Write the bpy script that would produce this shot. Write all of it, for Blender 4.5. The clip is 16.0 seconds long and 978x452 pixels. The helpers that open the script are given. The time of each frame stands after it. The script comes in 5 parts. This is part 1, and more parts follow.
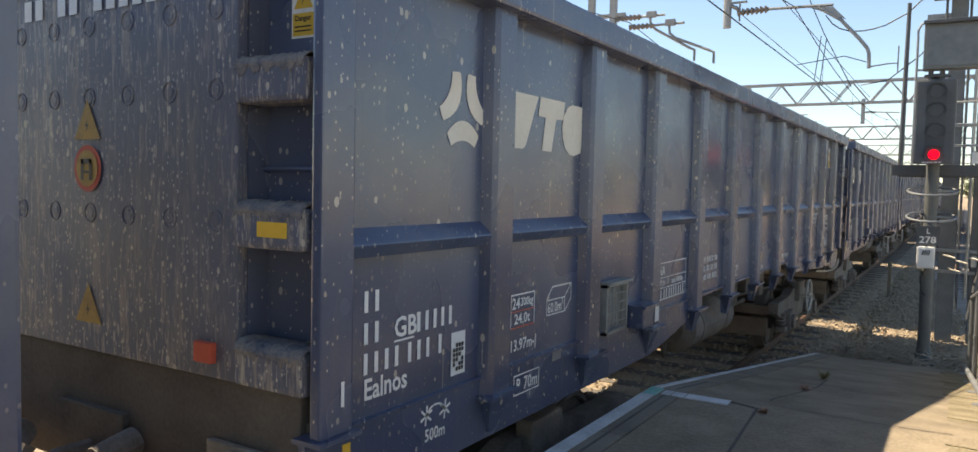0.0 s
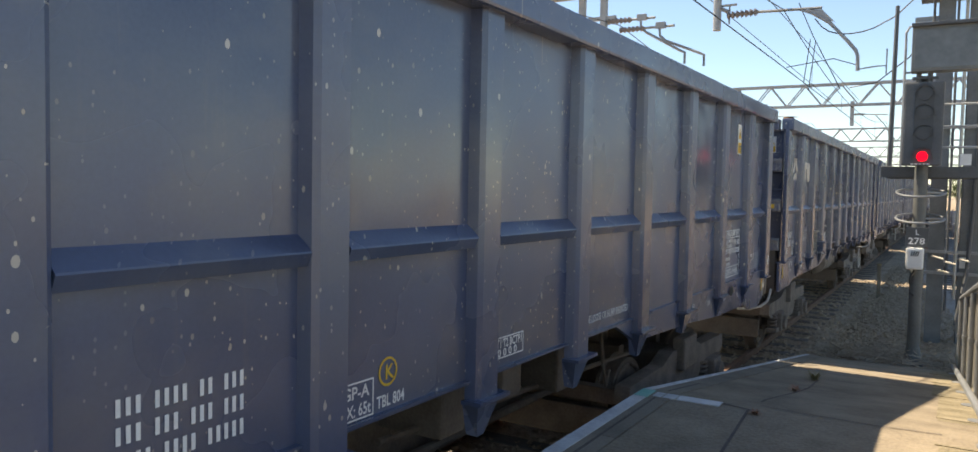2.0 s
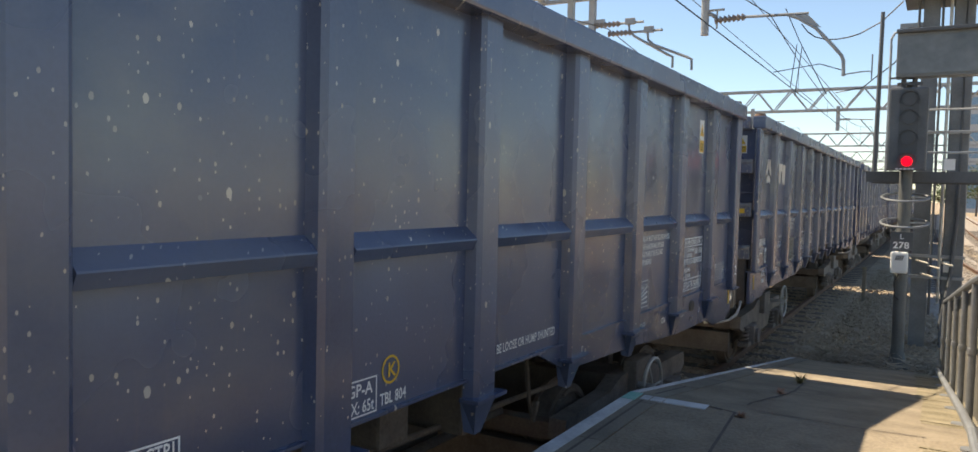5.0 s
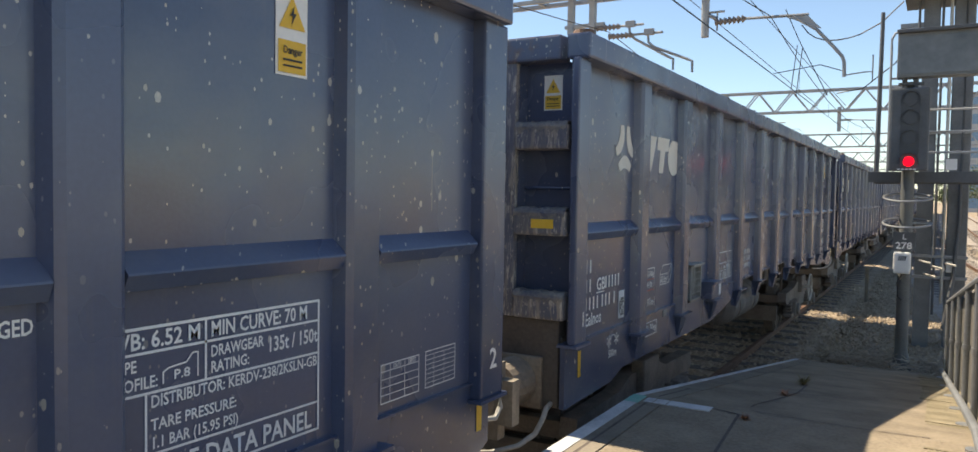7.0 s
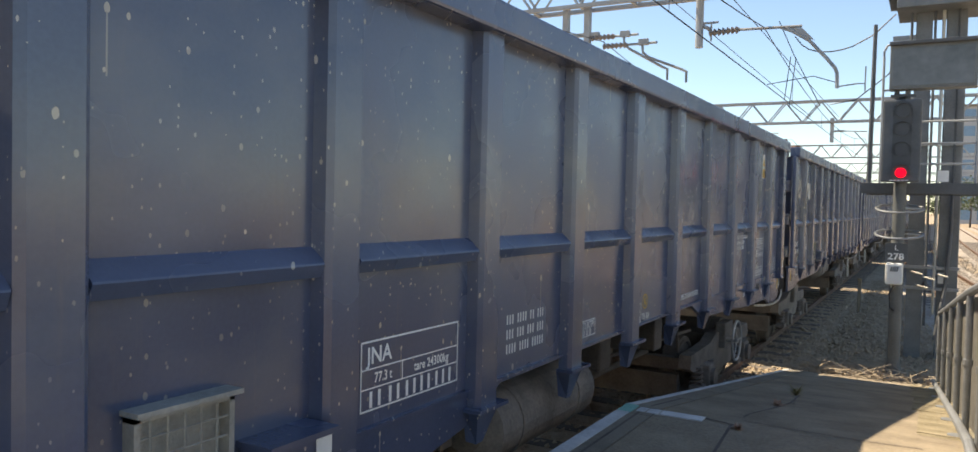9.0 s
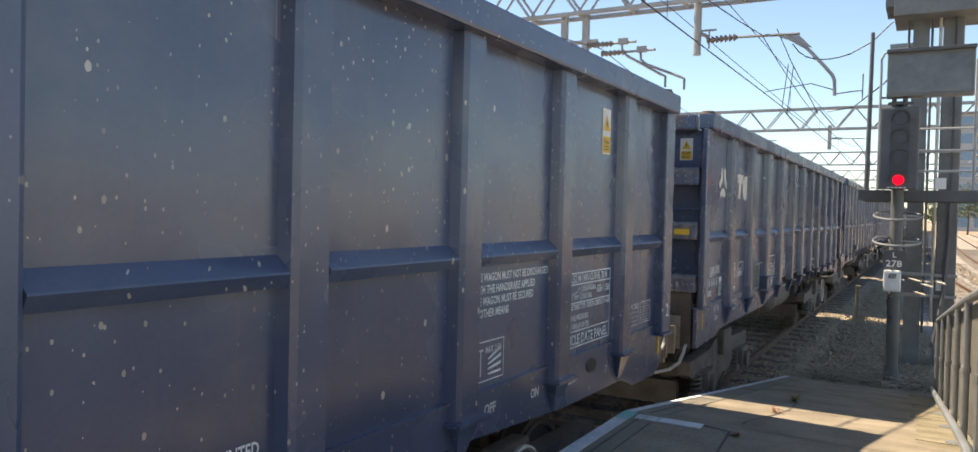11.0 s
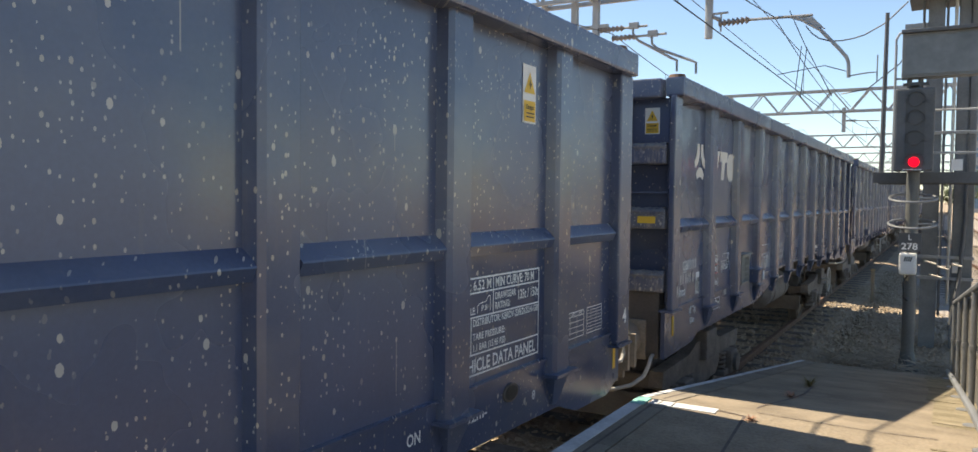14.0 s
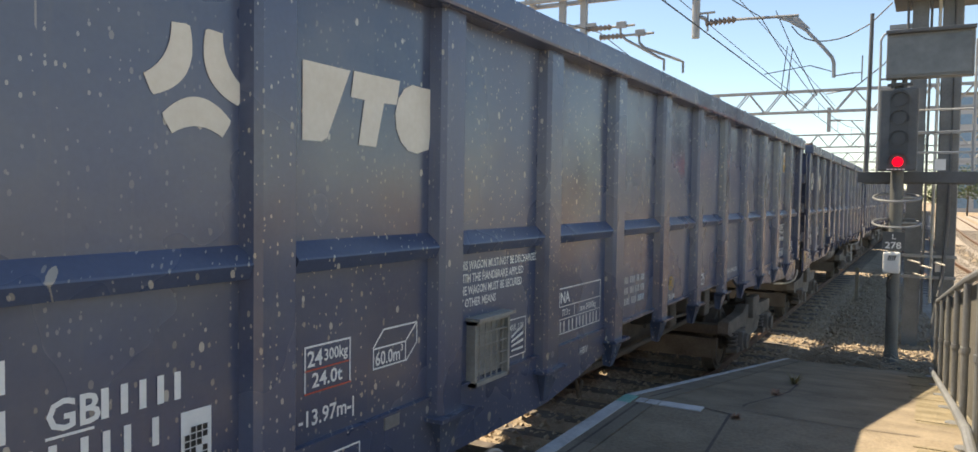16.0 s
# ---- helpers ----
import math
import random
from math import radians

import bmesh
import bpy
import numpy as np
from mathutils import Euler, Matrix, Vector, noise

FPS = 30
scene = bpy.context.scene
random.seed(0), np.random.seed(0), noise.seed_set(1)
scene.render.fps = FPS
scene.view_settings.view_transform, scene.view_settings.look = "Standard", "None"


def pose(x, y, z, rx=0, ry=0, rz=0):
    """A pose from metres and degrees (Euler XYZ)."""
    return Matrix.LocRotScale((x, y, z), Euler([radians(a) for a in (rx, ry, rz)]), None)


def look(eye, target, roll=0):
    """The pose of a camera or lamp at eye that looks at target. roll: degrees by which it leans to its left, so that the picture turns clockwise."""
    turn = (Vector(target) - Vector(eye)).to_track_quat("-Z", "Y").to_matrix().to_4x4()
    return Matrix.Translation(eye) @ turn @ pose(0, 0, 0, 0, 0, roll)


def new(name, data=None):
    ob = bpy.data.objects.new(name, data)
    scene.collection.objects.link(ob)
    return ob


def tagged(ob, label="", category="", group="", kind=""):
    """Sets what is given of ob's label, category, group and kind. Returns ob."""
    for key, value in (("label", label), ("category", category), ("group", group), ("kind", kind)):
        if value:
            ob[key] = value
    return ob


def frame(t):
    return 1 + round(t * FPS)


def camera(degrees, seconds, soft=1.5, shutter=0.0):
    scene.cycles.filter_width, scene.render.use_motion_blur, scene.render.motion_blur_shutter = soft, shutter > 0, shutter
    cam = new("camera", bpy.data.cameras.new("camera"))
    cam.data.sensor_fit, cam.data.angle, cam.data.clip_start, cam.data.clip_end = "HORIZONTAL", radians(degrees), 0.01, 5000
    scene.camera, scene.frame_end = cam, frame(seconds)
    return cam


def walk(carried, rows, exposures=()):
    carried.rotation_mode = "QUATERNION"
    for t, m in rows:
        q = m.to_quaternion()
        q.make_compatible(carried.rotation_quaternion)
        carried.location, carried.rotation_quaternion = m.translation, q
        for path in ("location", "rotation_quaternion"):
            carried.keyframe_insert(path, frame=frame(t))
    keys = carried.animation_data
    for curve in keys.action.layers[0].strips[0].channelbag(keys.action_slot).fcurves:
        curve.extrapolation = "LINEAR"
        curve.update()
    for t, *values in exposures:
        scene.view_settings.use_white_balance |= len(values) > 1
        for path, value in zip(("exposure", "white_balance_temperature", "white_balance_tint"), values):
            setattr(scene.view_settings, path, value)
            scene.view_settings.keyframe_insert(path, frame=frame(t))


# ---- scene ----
cam = camera(64.78, 16.0)
EYE = (0.0, 0.0, 2.30)
# seconds, yaw, pitch, roll of the hand-held camera
TURNS = [(0.0, 31.73, -3.11, -1.26), (0.5, 31.57, -3.05, -1.19), (1.0, 31.35, -2.98, -1.12), (1.5, 31.2, -2.9, -1.1),
         (2.0, 31.09, -2.9, -1.12), (2.5, 30.93, -2.87, -1.19), (3.0, 30.73, -2.87, -1.34), (3.5, 30.5, -2.85, -1.54),
         (4.0, 30.3, -2.78, -1.56), (5.2, 30.22, -2.67, -1.35), (6.5, 30.3, -2.55, -1.05), (7.0, 30.34, -2.42, -0.93), (7.5, 30.3, -2.31, -0.95),
         (8.0, 30.18, -2.19, -1.01), (9.2, 29.85, -1.7, -1.4), (10.5, 29.67, -1.26, -1.65), (11.0, 29.77, -1.3, -1.4), (11.5, 30.07, -1.38, -0.92),
         (12.0, 30.5, -1.42, -0.73), (12.5, 30.6, -1.63, -0.74), (13.0, 30.64, -2.06, -0.74), (13.5, 30.69, -2.15, -0.68),
         (14.0, 30.65, -2.25, -0.69), (14.5, 30.53, -2.29, -0.72), (15.0, 30.23, -2.35, -0.85), (15.5, 29.94, -2.37, -0.89),
         (16.0, 29.72, -2.36, -0.84)]
walk(cam, [(t, pose(*EYE, 90 + p, r, y)) for t, y, p, r in TURNS], exposures=[(t, 1.2 + e, k, 10) for t, e, k in (
    (0.0, 0.19, 8250), (0.5, 0.0, 7800), (1.0, 0.16, 8000), (1.5, 0.22, 8050), (2.5, 0.2, 8100), (3.0, 0.16, 8100), (3.5, -0.02, 7650), (4.2, 0.0, 7750), (6.3, 0.12, 8300), (6.6, 0.1, 8200), (7.0, 0.0, 7700),
    (7.5, 0.08, 7900), (8.0, 0.2, 8100), (10.5, 0.18, 8000), (11.0, 0.24, 8000), (12.5, 0.34, 8150), (13.0, 0.14, 8000), (13.4, 0.0, 7500), (14.0, 0.08, 7700), (15.0, 0.28, 8150), (16.0, 0.2, 8300))])

# ---- light ----
SUN_FROM = Vector((-1.0, 0.12, 1.57)).normalized()
world = bpy.data.worlds.new("sky")
scene.world = world
world.use_nodes = True
wn = world.node_tree
sky = wn.nodes.new("ShaderNodeTexSky")
sky.sky_type = 'NISHITA'
sky.sun_disc = False
sky.sun_elevation = math.asin(SUN_FROM.z)
sky.sun_rotation = math.atan2(SUN_FROM.x, SUN_FROM.y)
sky.air_density, sky.dust_density, sky.ozone_density = 0.9, 0.0, 4.5
back = wn.nodes["Background"]
back.inputs["Strength"].default_value = 0.09
wn.links.new(sky.outputs[0], back.inputs["Color"])
sun = new("sun", bpy.data.lights.new("sun", 'SUN'))
sun.data.energy, sun.data.angle, sun.data.color = 3.7, radians(0.5), (1.0, 0.94, 0.85)
sun.matrix_world = look(SUN_FROM * 60, (0, 0, 0))


# ---- materials ----
def socket(nt, kind, **values):
    n = nt.nodes.new(kind)
    for k, v in values.items():
        n.inputs[k.replace("_", " ")].default_value = v
    return n


def ramp_node(nt, stops):
    n = nt.nodes.new("ShaderNodeValToRGB")
    while len(n.color_ramp.elements) < len(stops):
        n.color_ramp.elements.new(0.5)
    for e, (p, c) in zip(n.color_ramp.elements, stops):
        e.position, e.color = p, (*c, 1) if len(c) == 3 else c
    return n


def mixed(nt, fac, a, b):
    n = nt.nodes.new("ShaderNodeMix")
    n.data_type = 'RGBA'
    for s, v in ((n.inputs[0], fac), (n.inputs[6], a), (n.inputs[7], b)):
        if isinstance(v, (float, int)):
            s.default_value = v
        elif isinstance(v, tuple):
            s.default_value = (*v, 1)
        else:
            nt.links.new(v, s)
    return n.outputs[2]


def math_node(nt, op, a, b):
    n = nt.nodes.new("ShaderNodeMath")
    n.operation = op
    for s, v in zip(n.inputs, (a, b)):
        if isinstance(v, (float, int)):
            s.default_value = v
        else:
            nt.links.new(v, s)
    return n.outputs[0]


def coords(nt, scale=(1, 1, 1), vary=True):
    tc = nt.nodes.new("ShaderNodeTexCoord")
    mp = nt.nodes.new("ShaderNodeMapping")
    mp.inputs["Scale"].default_value = scale
    nt.links.new(tc.outputs["Object"], mp.inputs["Vector"])
    if vary:
        oi = nt.nodes.new("ShaderNodeObjectInfo")
        m = nt.nodes.new("ShaderNodeVectorMath")
        m.operation = 'SCALE'
        m.inputs[0].default_value = (37.0, 19.0, 53.0)
        nt.links.new(oi.outputs["Random"], m.inputs["Scale"])
        nt.links.new(m.outputs[0], mp.inputs["Location"])
    return mp.outputs[0]


def noise_node(nt, vec, scale, detail=4.0, rough=0.55):
    n = socket(nt, "ShaderNodeTexNoise", Scale=scale, Detail=detail, Roughness=rough)
    nt.links.new(vec, n.inputs["Vector"])
    return n.outputs["Fac"]


def surface(name, a, b, rough=0.6, metal=0.0, scale=3.0, fine=40.0, bump=0.2, depth=0.01, stretch=(1, 1, 1), spec=0.5):
    """A plain material: two colours mixed by coarse and fine noise, with fine relief."""
    m = bpy.data.materials.new(name)
    m.use_nodes = True
    nt = m.node_tree
    bs = nt.nodes["Principled BSDF"]
    vec = coords(nt, stretch)
    n1, n2 = noise_node(nt, vec, scale), noise_node(nt, vec, fine, 3.0)
    f = math_node(nt, 'ADD', math_node(nt, 'MULTIPLY', n1, 0.65), math_node(nt, 'MULTIPLY', n2, 0.35))
    r = ramp_node(nt, [(0.32, (0, 0, 0)), (0.68, (1, 1, 1))])
    nt.links.new(f, r.inputs[0])
    nt.links.new(mixed(nt, r.outputs[0], a, b), bs.inputs["Base Color"])
    bs.inputs["Roughness"].default_value, bs.inputs["Metallic"].default_value = rough, metal
    bs.inputs["Specular IOR Level"].default_value = spec
    if bump:
        bp = socket(nt, "ShaderNodeBump", Strength=bump, Distance=depth)
        nt.links.new(n2, bp.inputs["Height"])
        nt.links.new(bp.outputs[0], bs.inputs["Normal"])
    return m


def splashes(nt, uv, scale, size, share, drip, offset):
    """Mask of upright oval splashes scattered in the plane of the plate, some with a thin run below them."""
    mv = nt.nodes.new("ShaderNodeVectorMath")
    mv.operation = 'ADD'
    mv.inputs[1].default_value = (offset, offset * 0.7, 0)
    nt.links.new(uv, mv.inputs[0])
    vo = socket(nt, "ShaderNodeTexVoronoi", Scale=scale)
    vo.voronoi_dimensions = '2D'
    nt.links.new(mv.outputs[0], vo.inputs["Vector"])
    away = nt.nodes.new("ShaderNodeVectorMath")
    away.operation = 'SUBTRACT'
    nt.links.new(mv.outputs[0], away.inputs[0])
    nt.links.new(vo.outputs["Position"], away.inputs[1])
    d = nt.nodes.new("ShaderNodeSeparateXYZ")
    nt.links.new(away.outputs[0], d.inputs[0])
    rnd = nt.nodes.new("ShaderNodeSeparateColor")
    nt.links.new(vo.outputs["Color"], rnd.inputs[0])
    wide = math_node(nt, 'MULTIPLY', math_node(nt, 'ADD', rnd.outputs[1], 0.35), size)
    u = math_node(nt, 'DIVIDE', d.outputs[0], wide)
    v = math_node(nt, 'DIVIDE', d.outputs[1], math_node(nt, 'MULTIPLY', wide, 1.55))
    edge = math_node(nt, 'MULTIPLY', noise_node(nt, uv, 1.6 / size, 2.0), 0.9)
    oval = math_node(nt, 'LESS_THAN', math_node(nt, 'ADD', math_node(nt, 'ADD', math_node(nt, 'MULTIPLY', u, u), math_node(nt, 'MULTIPLY', v, v)), edge), 1.3)
    out = math_node(nt, 'MULTIPLY', oval, math_node(nt, 'LESS_THAN', rnd.outputs[0], share))
    if drip:
        thin = math_node(nt, 'LESS_THAN', math_node(nt, 'ABSOLUTE', d.outputs[0], 0.0), size * 0.22)
        below = math_node(nt, 'MULTIPLY', math_node(nt, 'LESS_THAN', d.outputs[1], 0.0), math_node(nt, 'GREATER_THAN', d.outputs[1], -0.3))
        run = math_node(nt, 'MULTIPLY', math_node(nt, 'MULTIPLY', thin, below), math_node(nt, 'LESS_THAN', rnd.outputs[0], share * drip))
        out = math_node(nt, 'MAXIMUM', out, math_node(nt, 'MULTIPLY', run, 0.6))
    return out


def wagon_paint(name, base, specks, streaks, rough=0.22, rust=0.0):
    """Navy enamel: faded patches, pale clouds painted in for soft reflections, pale splashes with runs, rust-grey
    streaks that run down, and slightly dented plate.
    """
    m = bpy.data.materials.new(name)
    m.use_nodes = True
    nt = m.node_tree
    bs = nt.nodes["Principled BSDF"]
    vec = coords(nt)
    big, fine = noise_node(nt, vec, 1.1, 3.0), noise_node(nt, vec, 60.0, 3.0)
    fade = ramp_node(nt, [(0.3, tuple(c * 0.7 for c in base)), (0.72, tuple(c * 1.15 for c in base))])
    nt.links.new(math_node(nt, 'ADD', math_node(nt, 'MULTIPLY', big, 0.75), math_node(nt, 'MULTIPLY', fine, 0.25)), fade.inputs[0])
    # Soft reflections on the plate are painted here as pale grey clouds.
    sheen_cloud = ramp_node(nt, [(0.48, (0, 0, 0)), (0.66, (1, 1, 1))])
    nt.links.new(noise_node(nt, coords(nt, (1, 1, 1.5)), 1.3, 5.0, 0.6), sheen_cloud.inputs[0])
    col = mixed(nt, math_node(nt, 'MULTIPLY', sheen_cloud.outputs[0], 0.4), fade.outputs[0], (0.145, 0.15, 0.168))
    sv = coords(nt, (9, 9, 0.8))
    st = ramp_node(nt, [(0.62 - 0.14 * min(streaks, 1), (0, 0, 0)), (0.86 - 0.1 * min(streaks, 1), (1, 1, 1))])
    nt.links.new(noise_node(nt, sv, 2.0, 5.0, 0.7), st.inputs[0])
    col = mixed(nt, math_node(nt, 'MULTIPLY', st.outputs[0], 0.5 * min(streaks, 0.6)), col, (0.23, 0.19, 0.15))
    if streaks > 1:
        thick = min(streaks - 1.0, 1.0)
        film = ramp_node(nt, [(0.35, (0.1 * thick,) * 3), (0.65, (0.42 * thick,) * 3)])
        nt.links.new(noise_node(nt, coords(nt, (4, 4, 0.7)), 1.0, 5.0, 0.65), film.inputs[0])
        col = mixed(nt, film.outputs[0], col, (0.23, 0.195, 0.155))
        patch = ramp_node(nt, [(0.36, (0.3, 0.3, 0.3)), (0.6, (1, 1, 1))])
        nt.links.new(noise_node(nt, coords(nt, (1, 1, 0.6)), 1.6, 3.0), patch.inputs[0])
        for wide, tall, lo, hi, tint in ((22, 2.6, 0.52, 0.60, (0.37, 0.315, 0.25)), (50, 8.0, 0.55, 0.60, (0.54, 0.49, 0.42)), (30, 4.5, 0.58, 0.64, (0.04, 0.05, 0.085))):
            run = ramp_node(nt, [(lo, (0, 0, 0)), (hi, (1, 1, 1))])
            nt.links.new(noise_node(nt, coords(nt, (wide, wide, tall)), 1.0, 4.0, 0.7), run.inputs[0])
            col = mixed(nt, math_node(nt, 'MULTIPLY', math_node(nt, 'MULTIPLY', run.outputs[0], patch.outputs[0]), 0.3 + 0.6 * thick), col, tint)
    place = nt.nodes.new("ShaderNodeSeparateXYZ")
    nt.links.new(vec, place.inputs[0])
    flat = nt.nodes.new("ShaderNodeCombineXYZ")
    nt.links.new(math_node(nt, 'ADD', place.outputs[0], place.outputs[1]), flat.inputs[0])
    nt.links.new(place.outputs[2], flat.inputs[1])
    clump = ramp_node(nt, [(0.40, (0.25, 0.25, 0.25)), (0.58, (1, 1, 1))])
    nt.links.new(noise_node(nt, vec, 0.8, 2.0), clump.inputs[0])
    for k, (scale, size, share, drip) in enumerate(((3.0, 0.0125, 0.5, 0.45), (7.0, 0.0095, 0.45, 0.0), (15.0, 0.0065, 0.5, 0.0), (34.0, 0.004, 0.45, 0.0))):
        mask = splashes(nt, flat.outputs[0], scale, size, share * specks, drip, k * 3.7)
        if k > 1:
            mask = math_node(nt, 'MULTIPLY', mask, clump.outputs[0])
        col = mixed(nt, math_node(nt, 'MULTIPLY', mask, 0.75), col, ((0.50, 0.45, 0.36), (0.56, 0.52, 0.45))[k % 2])
    if rust:
        rs = ramp_node(nt, [(0.62 - 0.12 * rust, (0, 0, 0)), (0.72 - 0.12 * rust, (1, 1, 1))])
        nt.links.new(noise_node(nt, vec, 3.2, 6.0, 0.65), rs.inputs[0])
        col = mixed(nt, math_node(nt, 'MULTIPLY', rs.outputs[0], 0.8), col, (0.17, 0.085, 0.045))
    nt.links.new(col, bs.inputs["Base Color"])
    rr = ramp_node(nt, [(0.3, (rough - 0.08,) * 3), (0.7, (rough + 0.16,) * 3)])
    nt.links.new(big, rr.inputs[0])
    nt.links.new(rr.outputs[0], bs.inputs["Roughness"])
    dent = noise_node(nt, vec, 1.1, 2.0)
    b1, b2 = socket(nt, "ShaderNodeBump", Strength=0.4, Distance=0.05), socket(nt, "ShaderNodeBump", Strength=0.08, Distance=0.004)
    nt.links.new(dent, b1.inputs["Height"])
    nt.links.new(fine, b2.inputs["Height"])
    nt.links.new(b1.outputs[0], b2.inputs["Normal"])
    nt.links.new(b2.outputs[0], bs.inputs["Normal"])
    bs.inputs["Specular IOR Level"].default_value = 0.8
    return m


def glow(name, colour, strength):
    m = bpy.data.materials.new(name)
    m.use_nodes = True
    bs = m.node_tree.nodes["Principled BSDF"]
    bs.inputs["Base Color"].default_value = (*colour, 1)
    bs.inputs["Emission Color"].default_value = (*colour, 1)
    bs.inputs["Emission Strength"].default_value = strength
    return m


NAVY = (0.07, 0.093, 0.163)
PAINT_CLEAN = wagon_paint("navy_paint_clean", NAVY, 0.2, 0.3)
PAINT_DUSTY = wagon_paint("navy_paint_dusty", NAVY, 0.42, 0.5)
PAINT_SPECKLED = wagon_paint("navy_paint_speckled", NAVY, 0.5, 0.35)
PAINT_END = wagon_paint("navy_paint_end", NAVY, 0.9, 1.45, 0.5)
PAINT_END_CAKED = wagon_paint("navy_paint_end_caked", NAVY, 0.6, 2.0, 0.6)
PAINT_END_BARE = wagon_paint("navy_paint_end_bare", NAVY, 1.0, 1.12, 0.4)
PAINT_RIM = wagon_paint("navy_paint_rim", NAVY, 0.8, 0.6, 0.35, 1.0)
DUST = surface("cement_dust", (0.32, 0.28, 0.23), (0.065, 0.08, 0.125), 0.95, 0, 10, 60, 0.6, 0.015)
GRIME = surface("brake_grime", (0.085, 0.068, 0.055), (0.20, 0.165, 0.132), 0.85, 0, 4, 50, 0.4)
HEADSTOCK = surface("grimy_headstock", (0.06, 0.052, 0.048), (0.14, 0.117, 0.098), 0.8, 0, 3, 50, 0.4)
CASTING = surface("dusty_casting", (0.11, 0.094, 0.08), (0.27, 0.235, 0.2), 0.8, 0, 5, 50, 0.4)
TREAD = surface("worn_steel", (0.28, 0.26, 0.24), (0.45, 0.43, 0.41), 0.35, 0.9, 6, 60, 0.1)
RUST_RAIL = surface("rusty_rail", (0.10, 0.055, 0.035), (0.20, 0.12, 0.08), 0.8, 0.2, 5, 60, 0.3)
BUFFER = surface("greased_buffer", (0.17, 0.14, 0.11), (0.37, 0.315, 0.25), 0.6, 0.1, 4, 40, 0.3)
WHITE = surface("white_stencil", (0.74, 0.74, 0.72), (0.86, 0.86, 0.83), 0.6, 0, 6, 60, 0.05)
CREAM = surface("cream_emblem", (0.66, 0.62, 0.53), (0.76, 0.73, 0.65), 0.6, 0, 5, 40, 0.05)
REDP = surface("red_paint", (0.5, 0.07, 0.04), (0.62, 0.12, 0.07), 0.6)
YELLOW = surface("yellow_label", (0.72, 0.42, 0.03), (0.80, 0.52, 0.07), 0.5)
DIRTY_YELLOW = surface("dirty_yellow", (0.30, 0.19, 0.06), (0.56, 0.34, 0.07), 0.6, 0, 9, 60, 0.1)
BLACK = surface("black_print", (0.012, 0.012, 0.012), (0.03, 0.03, 0.03), 0.5)
MESHGREY = surface("grimy_mesh", (0.26, 0.25, 0.22), (0.42, 0.40, 0.36), 0.7, 0.2, 8, 60, 0.4)
PIPE = surface("pale_pipe", (0.36, 0.34, 0.30), (0.55, 0.53, 0.48), 0.5, 0.3, 6)
ASPHALT = surface("platform_asphalt", (0.155, 0.125, 0.086), (0.34, 0.278, 0.198), 0.92, 0, 2.4, 45, 0.9, 0.01)
SLAB = surface("coping_slab", (0.15, 0.127, 0.096), (0.29, 0.25, 0.19), 0.9, 0, 1.5, 70, 0.4, 0.005)
LINEW = surface("worn_white_line", (0.40, 0.41, 0.41), (0.72, 0.73, 0.72), 0.8, 0, 5, 45, 0.3, 0.004)
TEAL = surface("teal_tag", (0.12, 0.45, 0.36), (0.3, 0.55, 0.48), 0.7, 0, 8)
SAND = surface("sandy_kerb", (0.14, 0.115, 0.065), (0.34, 0.285, 0.19), 0.95, 0, 3.5, 45, 0.9, 0.02)
BALLAST = surface("brown_ballast", (0.21, 0.158, 0.105), (0.45, 0.355, 0.25), 0.95, 0, 2.0, 26, 1.0, 0.05)
PALE_BALLAST = surface("pale_ballast", (0.26, 0.22, 0.18), (0.42, 0.37, 0.31), 0.95, 0, 1.2, 20, 1.0, 0.05)
STONE = surface("ballast_stone", (0.2, 0.15, 0.10), (0.52, 0.42, 0.30), 0.95, 0, 9, 60, 0.5)
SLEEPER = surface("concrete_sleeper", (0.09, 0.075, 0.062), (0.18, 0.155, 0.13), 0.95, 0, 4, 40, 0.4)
BRICK = surface("platform_wall", (0.08, 0.065, 0.055), (0.16, 0.13, 0.11), 0.95, 0, 3, 30, 0.5)
GALV = surface("galvanised_steel", (0.22, 0.23, 0.235), (0.34, 0.35, 0.355), 0.5, 0.5, 3, 40, 0.1)
OHL = surface("grey_gantry_steel", (0.27, 0.285, 0.295), (0.40, 0.415, 0.425), 0.6, 0.15, 3, 40, 0.1)
COLUMN = surface("weathered_column_steel", (0.13, 0.138, 0.14), (0.22, 0.23, 0.232), 0.6, 0.3, 3, 40, 0.1)
FENCEM = surface("fence_sheet", (0.25, 0.235, 0.20), (0.36, 0.34, 0.30), 0.75, 0.1, 2, 40, 0.2)
SIGNAL = surface("signal_black", (0.075, 0.08, 0.083), (0.12, 0.125, 0.13), 0.65)
SIGNAL_GREY = surface("signal_grey", (0.14, 0.15, 0.15), (0.2, 0.21, 0.21), 0.55)
# Darker than the galvanised steel: the post's shade is put into its colour.
POST = surface("shaded_grey_post", (0.10, 0.105, 0.10), (0.16, 0.165, 0.155), 0.7, 0, 3, 40, 0.1)
PORCELAIN = surface("brown_porcelain", (0.19, 0.16, 0.14), (0.28, 0.245, 0.22), 0.35)
WIRE = surface("copper_wire", (0.05, 0.05, 0.05), (0.09, 0.09, 0.085), 0.5, 0.6)
TWIG = surface("dry_twig", (0.22, 0.17, 0.12), (0.40, 0.34, 0.26), 0.9)
